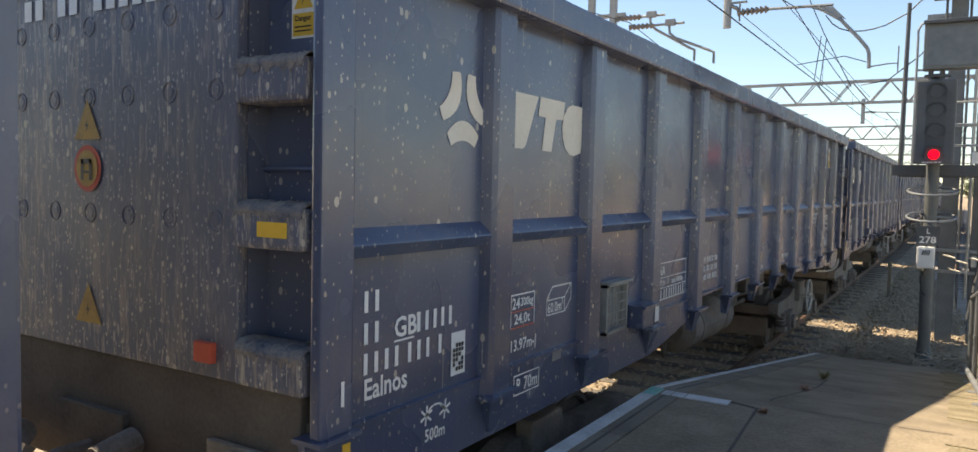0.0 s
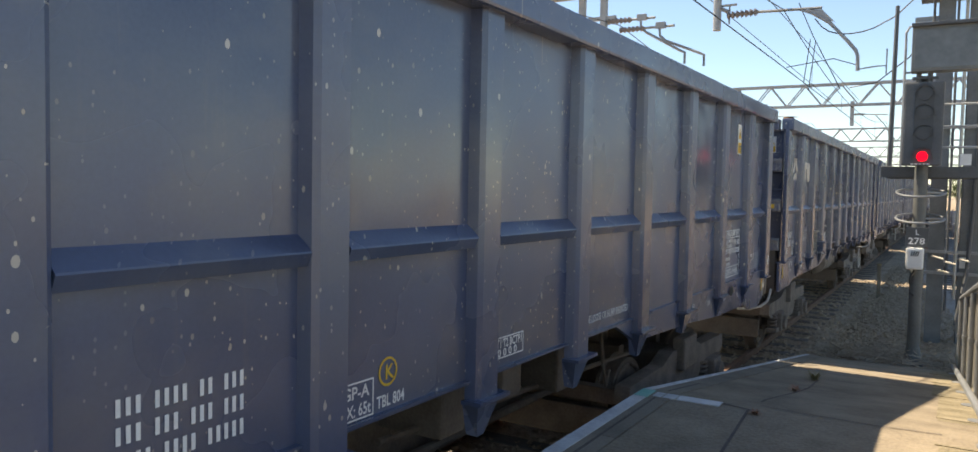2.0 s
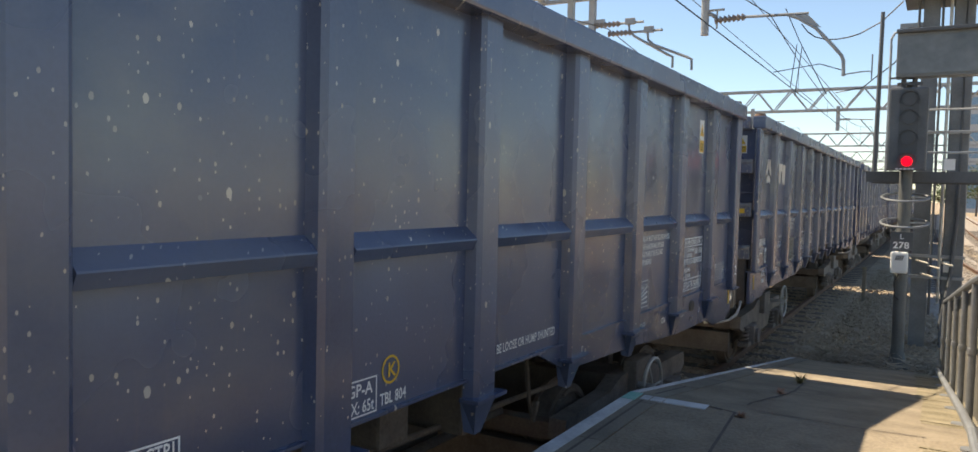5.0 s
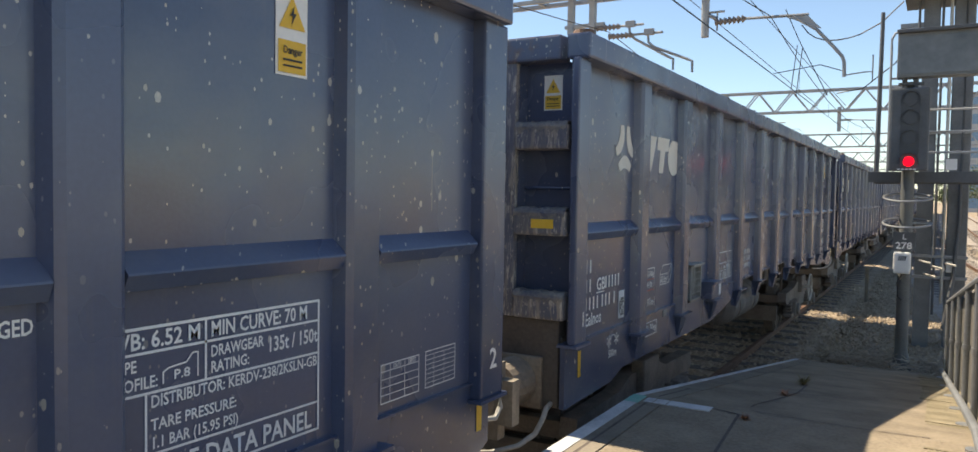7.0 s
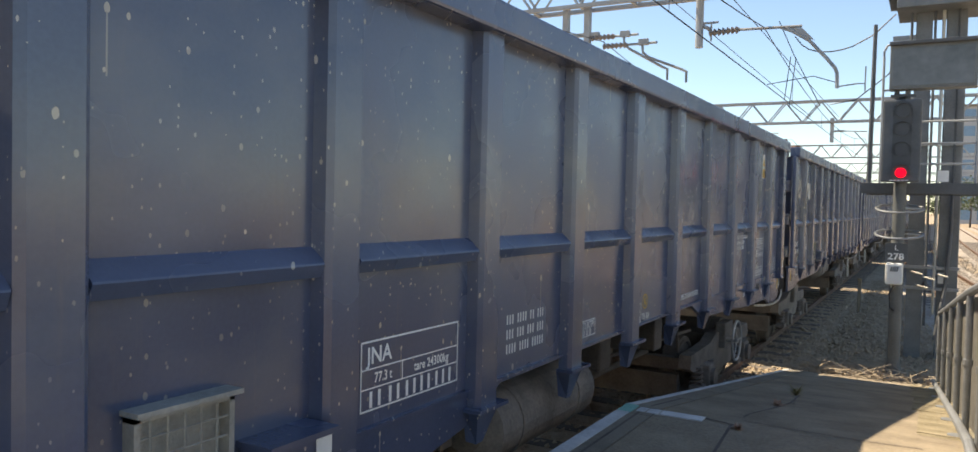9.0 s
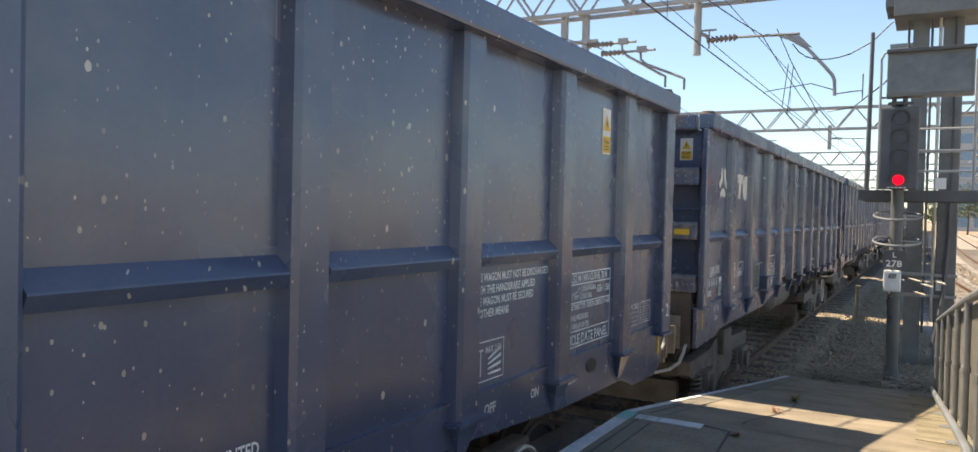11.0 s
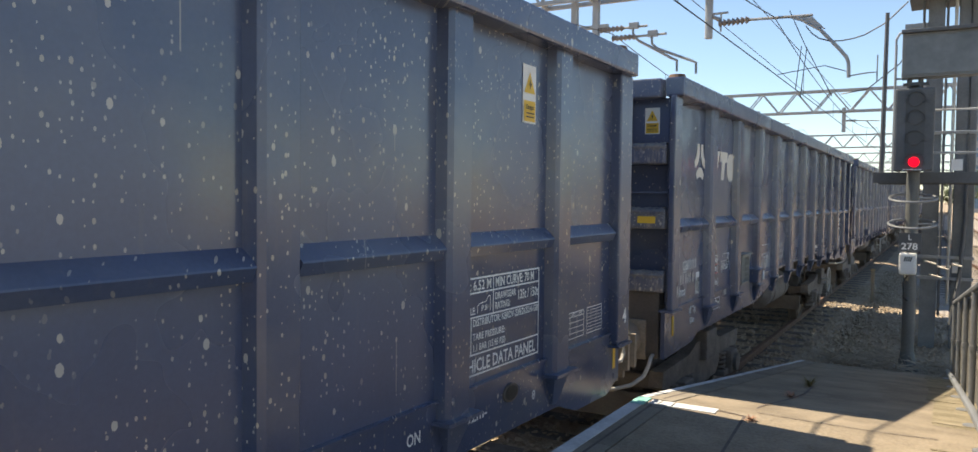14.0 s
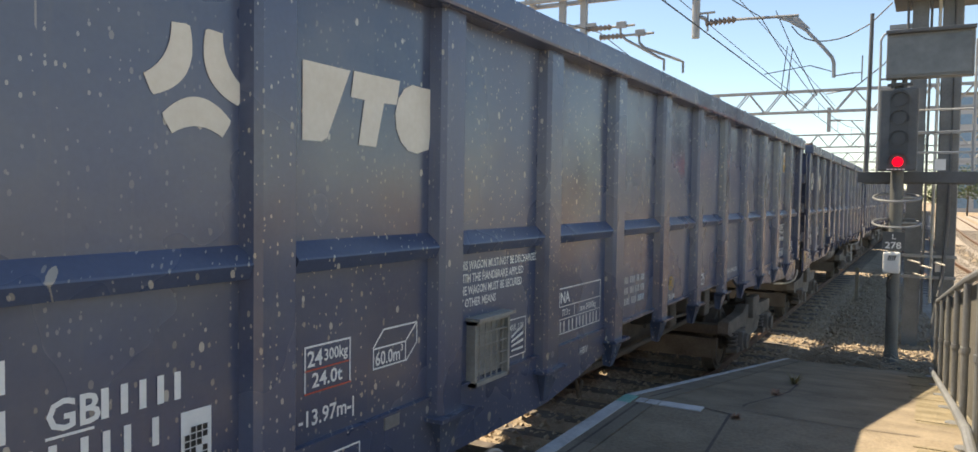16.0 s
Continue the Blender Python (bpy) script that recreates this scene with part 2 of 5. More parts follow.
RED_LEAF = surface("dead_weed", (0.28, 0.14, 0.085), (0.5, 0.32, 0.22), 0.8)
LEAF = surface("weed_leaf", (0.20, 0.17, 0.06), (0.38, 0.29, 0.13), 0.7)
TREE_LEAF = surface("tree_leaf", (0.04, 0.07, 0.025), (0.10, 0.13, 0.05), 0.7)
BARK = surface("bark", (0.07, 0.055, 0.04), (0.14, 0.11, 0.085), 0.9)
FACADE = surface("pale_facade", (0.34, 0.36, 0.38), (0.44, 0.46, 0.48), 0.7)
PANE = surface("blue_pane", (0.12, 0.22, 0.34), (0.2, 0.32, 0.45), 0.15, 0.0)
REDLIGHT = glow("red_aspect", (1.0, 0.0, 0.012), 1.3)
DARKLENS = surface("dark_lens", (0.05, 0.052, 0.055), (0.07, 0.073, 0.076), 0.5)


# ---- mesh tools ----
def box(bm, x0, x1, y0, y1, z0, z1, bevel=0.0):
    g = bmesh.ops.create_cube(bm, size=1.0)
    vs = g["verts"]
    for v in vs:
        v.co = Vector(((x0 + x1) / 2 + v.co.x * (x1 - x0), (y0 + y1) / 2 + v.co.y * (y1 - y0), (z0 + z1) / 2 + v.co.z * (z1 - z0)))
    if bevel:
        es = list({e for v in vs for e in v.link_edges})
        bmesh.ops.bevel(bm, geom=es, offset=bevel, segments=2, affect='EDGES', profile=0.6)
    return bm


def prism(bm, pts, axis, lo, hi):
    """A flat outline swept along an axis: 'x' takes (y, z), 'y' takes (x, z), 'z' takes (x, y)."""
    def at(p, d):
        return {'x': (d, p[0], p[1]), 'y': (p[0], d, p[1]), 'z': (p[0], p[1], d)}[axis]
    a = [bm.verts.new(at(p, lo)) for p in pts]
    b = [bm.verts.new(at(p, hi)) for p in pts]
    fs = [bm.faces.new(a), bm.faces.new(b)]
    n = len(pts)
    fs += [bm.faces.new((a[i], a[(i + 1) % n], b[(i + 1) % n], b[i])) for i in range(n)]
    bmesh.ops.recalc_face_normals(bm, faces=fs)
    return bm


def rod(bm, p, q, r, seg=10, r2=None):
    p, q = Vector(p), Vector(q)
    d = q - p
    m = Matrix.Translation((p + q) / 2) @ d.to_track_quat('Z', 'Y').to_matrix().to_4x4()
    bmesh.ops.create_cone(bm, cap_ends=True, segments=seg, radius1=r, radius2=r if r2 is None else r2, depth=d.length, matrix=m)
    return bm


def tube(bm, pts, r, seg=8):
    pts = [Vector(p) for p in pts]
    rings = []
    for i, p in enumerate(pts):
        d = (pts[min(i + 1, len(pts) - 1)] - pts[max(i - 1, 0)]).normalized()
        q = d.to_track_quat('Z', 'Y')
        rings.append([bm.verts.new(p + q @ Vector((r * math.cos(2 * math.pi * k / seg), r * math.sin(2 * math.pi * k / seg), 0))) for k in range(seg)])
    for a, b in zip(rings, rings[1:]):
        for k in range(seg):
            bm.faces.new((a[k], a[(k + 1) % seg], b[(k + 1) % seg], b[k]))
    bm.faces.new(rings[0][::-1])
    bm.faces.new(rings[-1])
    return bm


def ring(bm, c, r, thick, axis='z', seg=28):
    pts = []
    for k in range(seg + 1):
        a = 2 * math.pi * k / seg
        u, v = r * math.cos(a), r * math.sin(a)
        pts.append(Vector(c) + Vector({'x': (0, u, v), 'y': (u, 0, v), 'z': (u, v, 0)}[axis]))
    return tube(bm, pts, thick, 6)


MESHES = {}


def part(name, bm, material, parent=None, label="", key=None, smooth=False):
    """Links a bmesh (or the mesh kept under key) as one mesh object under a thing."""
    if key in MESHES and key is not None:
        me = MESHES[key]
        if bm is not None:
            bm.free()
    else:
        me = bpy.data.meshes.new(name)
        bm.to_mesh(me)
        bm.free()
        me.materials.append(material)
        if smooth:
            for p in me.polygons:
                p.use_smooth = True
        if key is not None:
            MESHES[key] = me
    ob = new(name, me)
    ob.material_slots[0].link = 'OBJECT'
    ob.material_slots[0].material = material
    if parent is not None:
        ob.parent = parent
    if label:
        ob["label"] = label
    return ob


def B():
    return bmesh.new()


def thing(name, label, category, group="", kind="", at=None):
    e = new(name)
    e.empty_display_size = 0.2
    if at is not None:
        e.matrix_basis = at
    return tagged(e, label, category, group, kind)


def lettering(text, height, x=0.0, z=0.0, spacing=1.0, width=None):
    """Flat letters as a bmesh in the y-z plane, from (x, z) rightwards along y, as thin solids facing +x."""
    cu = bpy.data.curves.new("letters", 'FONT')
    cu.body, cu.size, cu.space_character, cu.resolution_u = text, height / 0.72, spacing, 2
    cu.offset = height * 0.028
    ob = bpy.data.objects.new("letters", cu)
    scene.collection.objects.link(ob)
    bpy.context.view_layer.update()
    me = bpy.data.meshes.new_from_object(ob.evaluated_get(bpy.context.evaluated_depsgraph_get()))
    bm = B()
    bm.from_mesh(me)
    bpy.data.objects.remove(ob)
    bpy.data.curves.remove(cu)
    bpy.data.meshes.remove(me)
    if width and bm.verts:
        w = max(v.co.x for v in bm.verts) - min(v.co.x for v in bm.verts)
        for v in bm.verts:
            v.co.x *= width / w
    for v in bm.verts:
        v.co = Vector((0, x + v.co.x, z + v.co.y))
    return bm


def joined(*bms):
    out = B()
    for b in bms:
        me = bpy.data.meshes.new("tmp")
        b.to_mesh(me)
        b.free()
        out.from_mesh(me)
        bpy.data.meshes.remove(me)
    return out


def quad(bm, y0, y1, z0, z1):
    f = bm.faces.new([bm.verts.new((0, y, z)) for y, z in ((y0, z0), (y1, z0), (y1, z1), (y0, z1))])
    return f


def outline(bm, y0, y1, z0, z1, w=0.008):
    quad(bm, y0, y1, z1 - w, z1), quad(bm, y0, y1, z0, z0 + w), quad(bm, y0, y0 + w, z0 + w, z1 - w), quad(bm, y1 - w, y1, z0 + w, z1 - w)


def poly(bm, pts):
    bm.faces.new([bm.verts.new((0, y, z)) for y, z in pts])


# ---- wagon ----
PERIOD, SPEED = 13.97, 4.286
TRACK_X = -3.201
FACE, PLATE = 1.36, 1.29          # outer face of the stanchions and the side plate, from the middle of the track
BODY = 13.0
POSTS = [1.26 + 1.072 * k for k in range(11)]


def stanchion_mesh():
    bm = B()
    w = 0.095
    prism(bm, [(PLATE, -w - 0.015), (FACE - 0.02, -w), (FACE, -w + 0.022), (FACE, w - 0.022), (FACE - 0.02, w), (PLATE, w + 0.015)], 'z', 1.31, 3.12)
    top = [bm.verts.new(q) for q in ((PLATE - 0.02, -0.1, 1.296), (FACE, -0.1, 1.296), (FACE, 0.1, 1.296), (PLATE - 0.02, 0.1, 1.296))]
    low = [bm.verts.new(q) for q in ((PLATE - 0.02, -0.06, 1.13), (PLATE + 0.022, -0.03, 1.115), (PLATE + 0.022, 0.03, 1.115), (PLATE - 0.02, 0.06, 1.13))]
    fs = [bm.faces.new(top), bm.faces.new(low)] + [bm.faces.new((top[k], top[(k + 1) % 4], low[(k + 1) % 4], low[k])) for k in range(4)]
    bmesh.ops.recalc_face_normals(bm, faces=fs)
    box(bm, PLATE, FACE + 0.035, -0.14, 0.14, 1.294, 1.312)
    return bm


def rail_mesh(length):
    bm = B()
    a = [(PLATE - 0.005, 2.132), (FACE - 0.014, 2.07), (FACE - 0.012, 2.064), (FACE - 0.034, 2.018), (PLATE - 0.005, 2.012)]
    prism(bm, a, 'y', 0.0, length)
    return bm


def skirt_mesh():
    bm = B()
    low = [(0.03, 1.01), (0.8, 1.03), (1.0, 1.09), (3.45, 1.09), (3.85, 1.14), (4.35, 1.22), (4.7, 1.37), (8.35, 1.385), (8.75, 1.22), (10.0, 1.17), (11.0, 1.10), (12.05, 1.085), (12.3, 1.0), (12.8, 0.99), (13.0, 1.07)]
    top = [(13.0, 1.40), (0.03, 1.40)]
    prism(bm, low + top, 'x', PLATE - 0.02, PLATE + 0.012)
    box(bm, PLATE + 0.008, PLATE + 0.026, 0.115, BODY - 0.115, 1.388, 1.399)
    return bm


def end_mesh():
    """The end wall between the two ladder bays, with its pressed dimples."""
    bm = B()
    box(bm, -0.93, 0.93, 0.05, 0.10, 1.54, 3.11, 0.008)
    for z in (2.93, 2.63, 2.14):
        for k in range(7):
            x = -0.81 + k * 0.27
            ring(bm, (x, 0.0495, z), 0.04, 0.0035, 'y', 14)
            rod(bm, (x, 0.056, z), (x, 0.0475, z), 0.034, 12, 0.02)
    return bm


def crust_mesh(sx, z):
    """A thin uneven crust on a step that spills over its front edge."""
    rnd = random.Random(int(z * 100) + sx)
    bm, cols = B(), []
    for i in range(29):
        x = sx * (0.937 + 0.344 * i / 28)
        spill, lump = rnd.uniform(0.0, 0.012) + 0.03 * rnd.random() ** 3, rnd.uniform(0.004, 0.02)
        row = [(0.197, z + 0.158), (0.12, z + 0.158 + lump), (0.06, z + 0.158 + lump * 0.8), (0.036, z + 0.155), (0.026, z + 0.138), (0.027, z + 0.13 - spill)]
        cols.append([bm.verts.new((x, y + rnd.uniform(-0.002, 0.002), h)) for y, h in row])
    for p, q in zip(cols, cols[1:]):
        for k in range(5):
            bm.faces.new((p[k], q[k], q[k + 1], p[k + 1]))
    bmesh.ops.recalc_face_normals(bm, faces=bm.faces)
    bmesh.ops.solidify(bm, geom=list(bm.faces), thickness=0.004)
    return bm


def bogie(parent, y, paint):
    e = part("bogie", joined_bogie_frame(), GRIME, parent, "grimy cast bogie frame", key="bogie_frame")
    e.location = (0, y, 0)
    for bit, size in BOGIE_BITS:
        part(bit, None if (bit, size) in MESHES else box(B(), *size, 0.01), GRIME, e, key=(bit, size))
    for sx in (-1, 1):
        for dy in (-0.9, 0.9):
            part("axle_box", axle_box_mesh(sx, dy), CASTING, e, key=("axle_box", sx, dy))
            for o in (-0.25, 0.25):
                part("spring", spring_mesh(sx, dy, o), CASTING, e, key=("spring", sx, dy, o))
        part("side_frame", side_frame_mesh(sx), CASTING, e, "dusty cast side frame", key=("side_frame", sx))
    for dy in (-0.9, 0.9):
        w = part("wheelset", wheelset_mesh(), GRIME, e, "worn steel wheels on one axle", key="wheelset", smooth=False)
        w.location = (0, dy, 0.42)
        WHEELS.append(w)
    return e


WHEELS = []


def joined_bogie_frame():
    bm = B()
    box(bm, -0.95, 0.95, -0.2, 0.2, 0.5, 0.78, 0.02)
    rod(bm, (0, 0, 0.75), (0, 0, 1.12), 0.25, 16)
    return bm


# Cross beams and transoms by the middle are added to hide sunlit ballast.
BOGIE_BITS = ([("end_beam", (-0.95, 0.95, dy - 0.06, dy + 0.06, 0.55, 0.68)) for dy in (-1.35, 1.35)]
              + [("brake_hanger", (sx - 0.06, sx + 0.06, dy - 0.05, dy + 0.05, 0.28, 0.62)) for sx in (-0.62, 0.62) for dy in (-0.42, 0.42)]
              + [("brake_beam", (-0.9, 0.9, dy - 0.05, dy + 0.05, 0.24, 0.5)) for dy in (-1.36, -0.5, 0.5, 1.36)]
              + [("transom", (-0.62, 0.62, dy - 0.06, dy + 0.06, 0.5, 0.86)) for dy in (-0.52, 0.52)])


def side_frame_mesh(sx):
    bm = B()
    x0, x1 = sorted((sx * 0.92, sx * 1.05))
    prism(bm, [(-1.45, 0.58), (-1.3, 0.52), (-0.62, 0.5), (-0.45, 0.36), (0.45, 0.36), (0.62, 0.5), (1.3, 0.52), (1.45, 0.58), (1.42, 0.72), (0.6, 0.74), (0.35, 0.82), (-0.35, 0.82), (-0.6, 0.74), (-1.42, 0.72)], 'x', x0, x1)
    box(bm, *sorted((sx * 1.0, sx * 1.12)), -0.2, 0.2, 0.62, 0.92, 0.02)
    return bm


def axle_box_mesh(sx, dy):
    bm = B()
    box(bm, *sorted((sx * 0.95, sx * 1.15)), dy - 0.14, dy + 0.14, 0.3, 0.56, 0.025)
    rod(bm, (sx * 1.14, dy, 0.42), (sx * 1.19, dy, 0.42), 0.1, 14)
    box(bm, *sorted((sx * 0.98, sx * 1.12)), dy - 0.34, dy + 0.34, 0.3, 0.36, 0.01)
    return bm


def spring_mesh(sx, dy, o):
    pts = [(sx * 1.04 + 0.06 * math.cos(a), dy + o + 0.06 * math.sin(a), 0.36 + 0.2 * a / 25.2) for a in [k * 25.2 / 48 for k in range(49)]]
    return tube(B(), pts, 0.014, 5)


def wheelset_mesh():
    bm = B()
    rod(bm, (-0.95, 0, 0), (0.95, 0, 0), 0.075, 12)
    for s in (-1, 1):
        rod(bm, (s * 0.68, 0, 0), (s * 0.71, 0, 0), 0.45, 36)
        rod(bm, (s * 0.71, 0, 0), (s * 0.82, 0, 0), 0.425, 36, 0.415)
        ring(bm, (s * 0.825, 0, 0), 0.36, 0.02, 'x', 30)
        rod(bm, (s * 0.8, 0, 0), (s * 0.87, 0, 0), 0.14, 16)
        for k in range(3):
            a = k * 2.094
            rod(bm, (s * 0.82, 0.24 * math.cos(a), 0.24 * math.sin(a)), (s * 0.835, 0.24 * math.cos(a), 0.24 * math.sin(a)), 0.03, 8)
    return bm


def buffer_mesh_case():
    bm = B()
    box(bm, -0.18, 0.18, 0.03, 0.06, -0.16, 0.16, 0.008)
    rod(bm, (0, 0.05, 0), (0, -0.2, 0), 0.15, 20, 0.135)
    rod(bm, (0, -0.19, 0), (0, -0.21, 0), 0.145, 20)
    rod(bm, (0, -0.2, 0), (0, -0.4, 0), 0.115, 20)
    return bm


def buffer_mesh_head():
    bm = B()
    box(bm, -0.26, 0.26, -0.435, -0.395, -0.215, 0.215, 0.0)
    bmesh.ops.bevel(bm, geom=[e for e in bm.edges if abs(e.verts[0].co.y - e.verts[1].co.y) > 0.02], offset=0.09, segments=4, affect='EDGES')
    rod(bm, (0, -0.4, 0), (0, -0.36, 0), 0.15, 20, 0.115)
    return bm


def make_wagon(n, paint, kind_a, marked):
    """A bogie box wagon; n counts from the one that stands nearest at the start. Its origin: rail top, middle of the track, rear end."""
    dusty = {PAINT_CLEAN: "clean", PAINT_DUSTY: "dust-streaked", PAINT_SPECKLED: "pale-speckled"}[paint]
    w = thing("freight_wagon", f"{dusty} navy blue steel bogie box wagon rolling on the rails", "freight wagon", "wagons of the train")
    end_paint = {0: PAINT_END, 2: PAINT_END_CAKED}.get(n, PAINT_END_BARE)
    for turn in (0, 1):
        def put(name, make, key, material=paint, label="", y=0.0):
            ob = part(name, None if key in MESHES else make(), material, w, label, key=key)
            if turn:
                ob.matrix_basis = pose(0, BODY - y, 0, 0, 0, 180)
            else:
                ob.location = (0, y, 0)
            return ob
        put("side_plate", lambda: box(B(), PLATE - 0.01, PLATE, 0.1, BODY - 0.1, 1.395, 3.12), "side_plate")
        put("skirt", skirt_mesh, "skirt")
        put("top_rail", lambda: box(B(), PLATE - 0.03, FACE + 0.05, 0.06, BODY, 3.105, 3.255, 0.016), "top_rail")
        for y in POSTS:
            put("stanchion", stanchion_mesh, "stanchion", y=y)
        for i, (a, b) in enumerate(zip([0.2] + POSTS, POSTS + [BODY - 0.2])):
            lo, hi = (a + (0.1 if i else 0.0), b - (0.1 if i < 11 else 0.0))
            ln = round(hi - lo, 3)
            put("mid_rail", lambda: rail_mesh(ln), ("mid_rail", ln), y=lo)
        put("corner_post", lambda: box(box(B(), 1.31, FACE, 0.04, 0.21, 1.40, 3.11, 0.012), 1.25, FACE + 0.02, 0.02, 0.24, 1.385, 1.402), "corner_post")
        put("front_post", lambda: box(box(B(), 1.2, FACE, 12.83, 13.04, 1.32, 3.11, 0.014), 1.2, FACE + 0.02, 12.8, 13.05, 1.305, 1.322), "front_post")
        put("end_rail", lambda: box(B(), -1.235, 1.235, 0.03, 0.18, 3.10, 3.25, 0.016), "end_rail", PAINT_RIM)
        put("end_panel", end_mesh, "end_panel", end_paint, "navy end wall streaked with cement dust and rust")
        for sx in (-1, 1):
            put("ladder_back", lambda: box(B(), *sorted((sx * 0.92, sx * 1.284)), 0.2, 0.212, 1.42, 3.11), ("ladder_back", sx))
            put("ladder_side", lambda: box(B(), *sorted((sx * 0.915, sx * 0.932)), 0.1, 0.21, 1.42, 3.11), ("ladder_side", sx))
            for z in (1.54, 2.05, 2.57):
                put("step", lambda: box(B(), *sorted((sx * 0.934, sx * 1.284)), 0.03, 0.198, z, z + 0.155, 0.022), ("step", sx, z), end_paint, "navy step streaked with dust")
                put("dust_crust", lambda: crust_mesh(sx, z), ("crust", sx, z), DUST, "crust of grey cement dust")
            put("rung", lambda: rod(B(), (sx * 0.94, 0.17, 2.34), (sx * 1.3, 0.17, 2.34), 0.009, 8), ("rung", sx))
            put("buffer_case", buffer_mesh_case, "buffer_case", BUFFER).location = (sx * 0.965, 0.0 if not turn else BODY, 1.15)
            put("buffer_head", buffer_mesh_head, "buffer_head", BUFFER).location = (sx * 0.965, 0.0 if not turn else BODY, 1.15)
        for sx in (-1, 1):
            put("rim_cap", lambda: rod(B(), (sx * 1.32, 0.17, 3.25), (sx * 1.32, 0.17, 3.285), 0.075, 16, 0.06), ("rim_cap", sx), RUST_RAIL, "round rusty cap on the rim corner")
        put("headstock", lambda: box(box(B(), -1.24, 1.24, 0.07, 0.22, 1.0, 1.539, 0.01), -0.24, 0.24, 0.04, 0.08, 1.02, 1.3, 0.01), "headstock", HEADSTOCK, "brown grimy headstock")
        put("draw_hook", hook_mesh, "draw_hook", CASTING)
        put("brake_hose", lambda: tube(B(), [(1.2, 0.06, 1.03), (1.21, -0.02, 1.02), (1.21, -0.06, 0.97), (1.19, -0.12, 0.89), (1.13, -0.22, 0.835), (1.02, -0.34, 0.81), (0.9, -0.44, 0.815)], 0.016, 8), "brake_hose", PIPE, "pale rubber brake hose")
        put("hand_loop", lambda: tube(B(), [(1.22, 12.98, 1.36), (1.27, 13.1, 1.36), (1.275, 13.16, 1.33), (1.275, 13.17, 1.2), (1.27, 13.13, 1.15), (1.2, 13.0, 1.15)], 0.015, 8), "hand_loop", PIPE)
        put("underframe", lambda: box(box(B(), 0.0, 0.3, 0.2, 6.5, 0.95, 1.4, 0.01), 0.3, 1.2, 4.3, 4.4, 1.1, 1.4), "underframe", GRIME)
    part("floor_plate", box(B(), -1.25, 1.25, 0.1, BODY - 0.1, 1.40, 1.43), GRIME, w, key="floor_plate")
    b1, b2 = bogie(w, 2.24, paint), bogie(w, 10.76, paint)
    tank = part("air_tank", None if "air_tank" in MESHES else tank_mesh(), CASTING, w, "dull grey air tank", key="air_tank", smooth=False)
    if not kind_a:
        tank.matrix_basis = pose(0, BODY, 0, 0, 0, 180)
    hand = part("handbrake_wheel", None if "hw" in MESHES else handwheel_mesh(), PIPE, w, "pale handbrake wheel", key="hw")
    if not kind_a:
        hand.location.y = -7.74
    # The long box beside the cylinder is added to hide sunlit ballast behind.
    part("brake_cylinder", None if "cyl" in MESHES else rod(box(B(), -0.42, 0.42, 4.3, 8.7, 0.62, 0.96, 0.02), (-0.8, 6.9, 0.9), (-0.8, 7.7, 0.9), 0.2, 16), GRIME, w, key="cyl")
    # Made-up far-side box that keeps the sun off the ballast beneath.
    part("equipment_box", None if "sunblock" in MESHES else box(B(), -1.2, -0.75, 7.2, 9.25, 0.4, 1.36, 0.02), GRIME, w, key="sunblock")
    plate = part("oval_plate", None if "oval" in MESHES else oval_mesh(0.075, 0.048, PLATE + 0.01, PLATE + 0.022), GRIME, w, "small oval cast plate", key="oval")
    part("plate_face", None if "ovalface" in MESHES else oval_mesh(0.062, 0.037, PLATE + 0.018, PLATE + 0.025), BLACK, plate, key="ovalface")
    part("brake_gear", None if "gear" in MESHES else gear_mesh(), GRIME, w, key="gear")
    if marked:
        markings(w, n, kind_a)
    return w


def oval_mesh(ry, rz, x0, x1):
    return prism(B(), [(11.467 + ry * math.cos(k * 0.2618), 1.292 + rz * math.sin(k * 0.2618)) for k in range(24)], 'x', x0, x1)


def hook_mesh():
    bm = B()
    tube(bm, [(0, 0.05, 1.12), (0, -0.1, 1.12), (0, -0.22, 1.08), (0, -0.26, 1.14), (0, -0.22, 1.2)], 0.035, 8)
    for sx in (-0.07, 0.07):
        tube(bm, [(sx, -0.16, 1.1), (sx, -0.2, 0.9), (sx * 0.8, -0.22, 0.78)], 0.022, 8)
    rod(bm, (-0.14, -0.22, 0.8), (0.14, -0.22, 0.8), 0.03, 10)
    rod(bm, (-0.55, -0.05, 1.13), (-0.28, -0.1, 1.16), 0.06, 12)
    rod(bm, (-0.3, -0.1, 1.1), (-0.3, -0.16, 1.1), 0.09, 14)
    rod(bm, (0.3, 0.06, 1.2), (0.3, -0.12, 1.16), 0.06, 12)
    tube(bm, [(0.3, -0.1, 1.16), (0.34, -0.2, 1.05), (0.36, -0.22, 0.9)], 0.03, 8)
    return bm


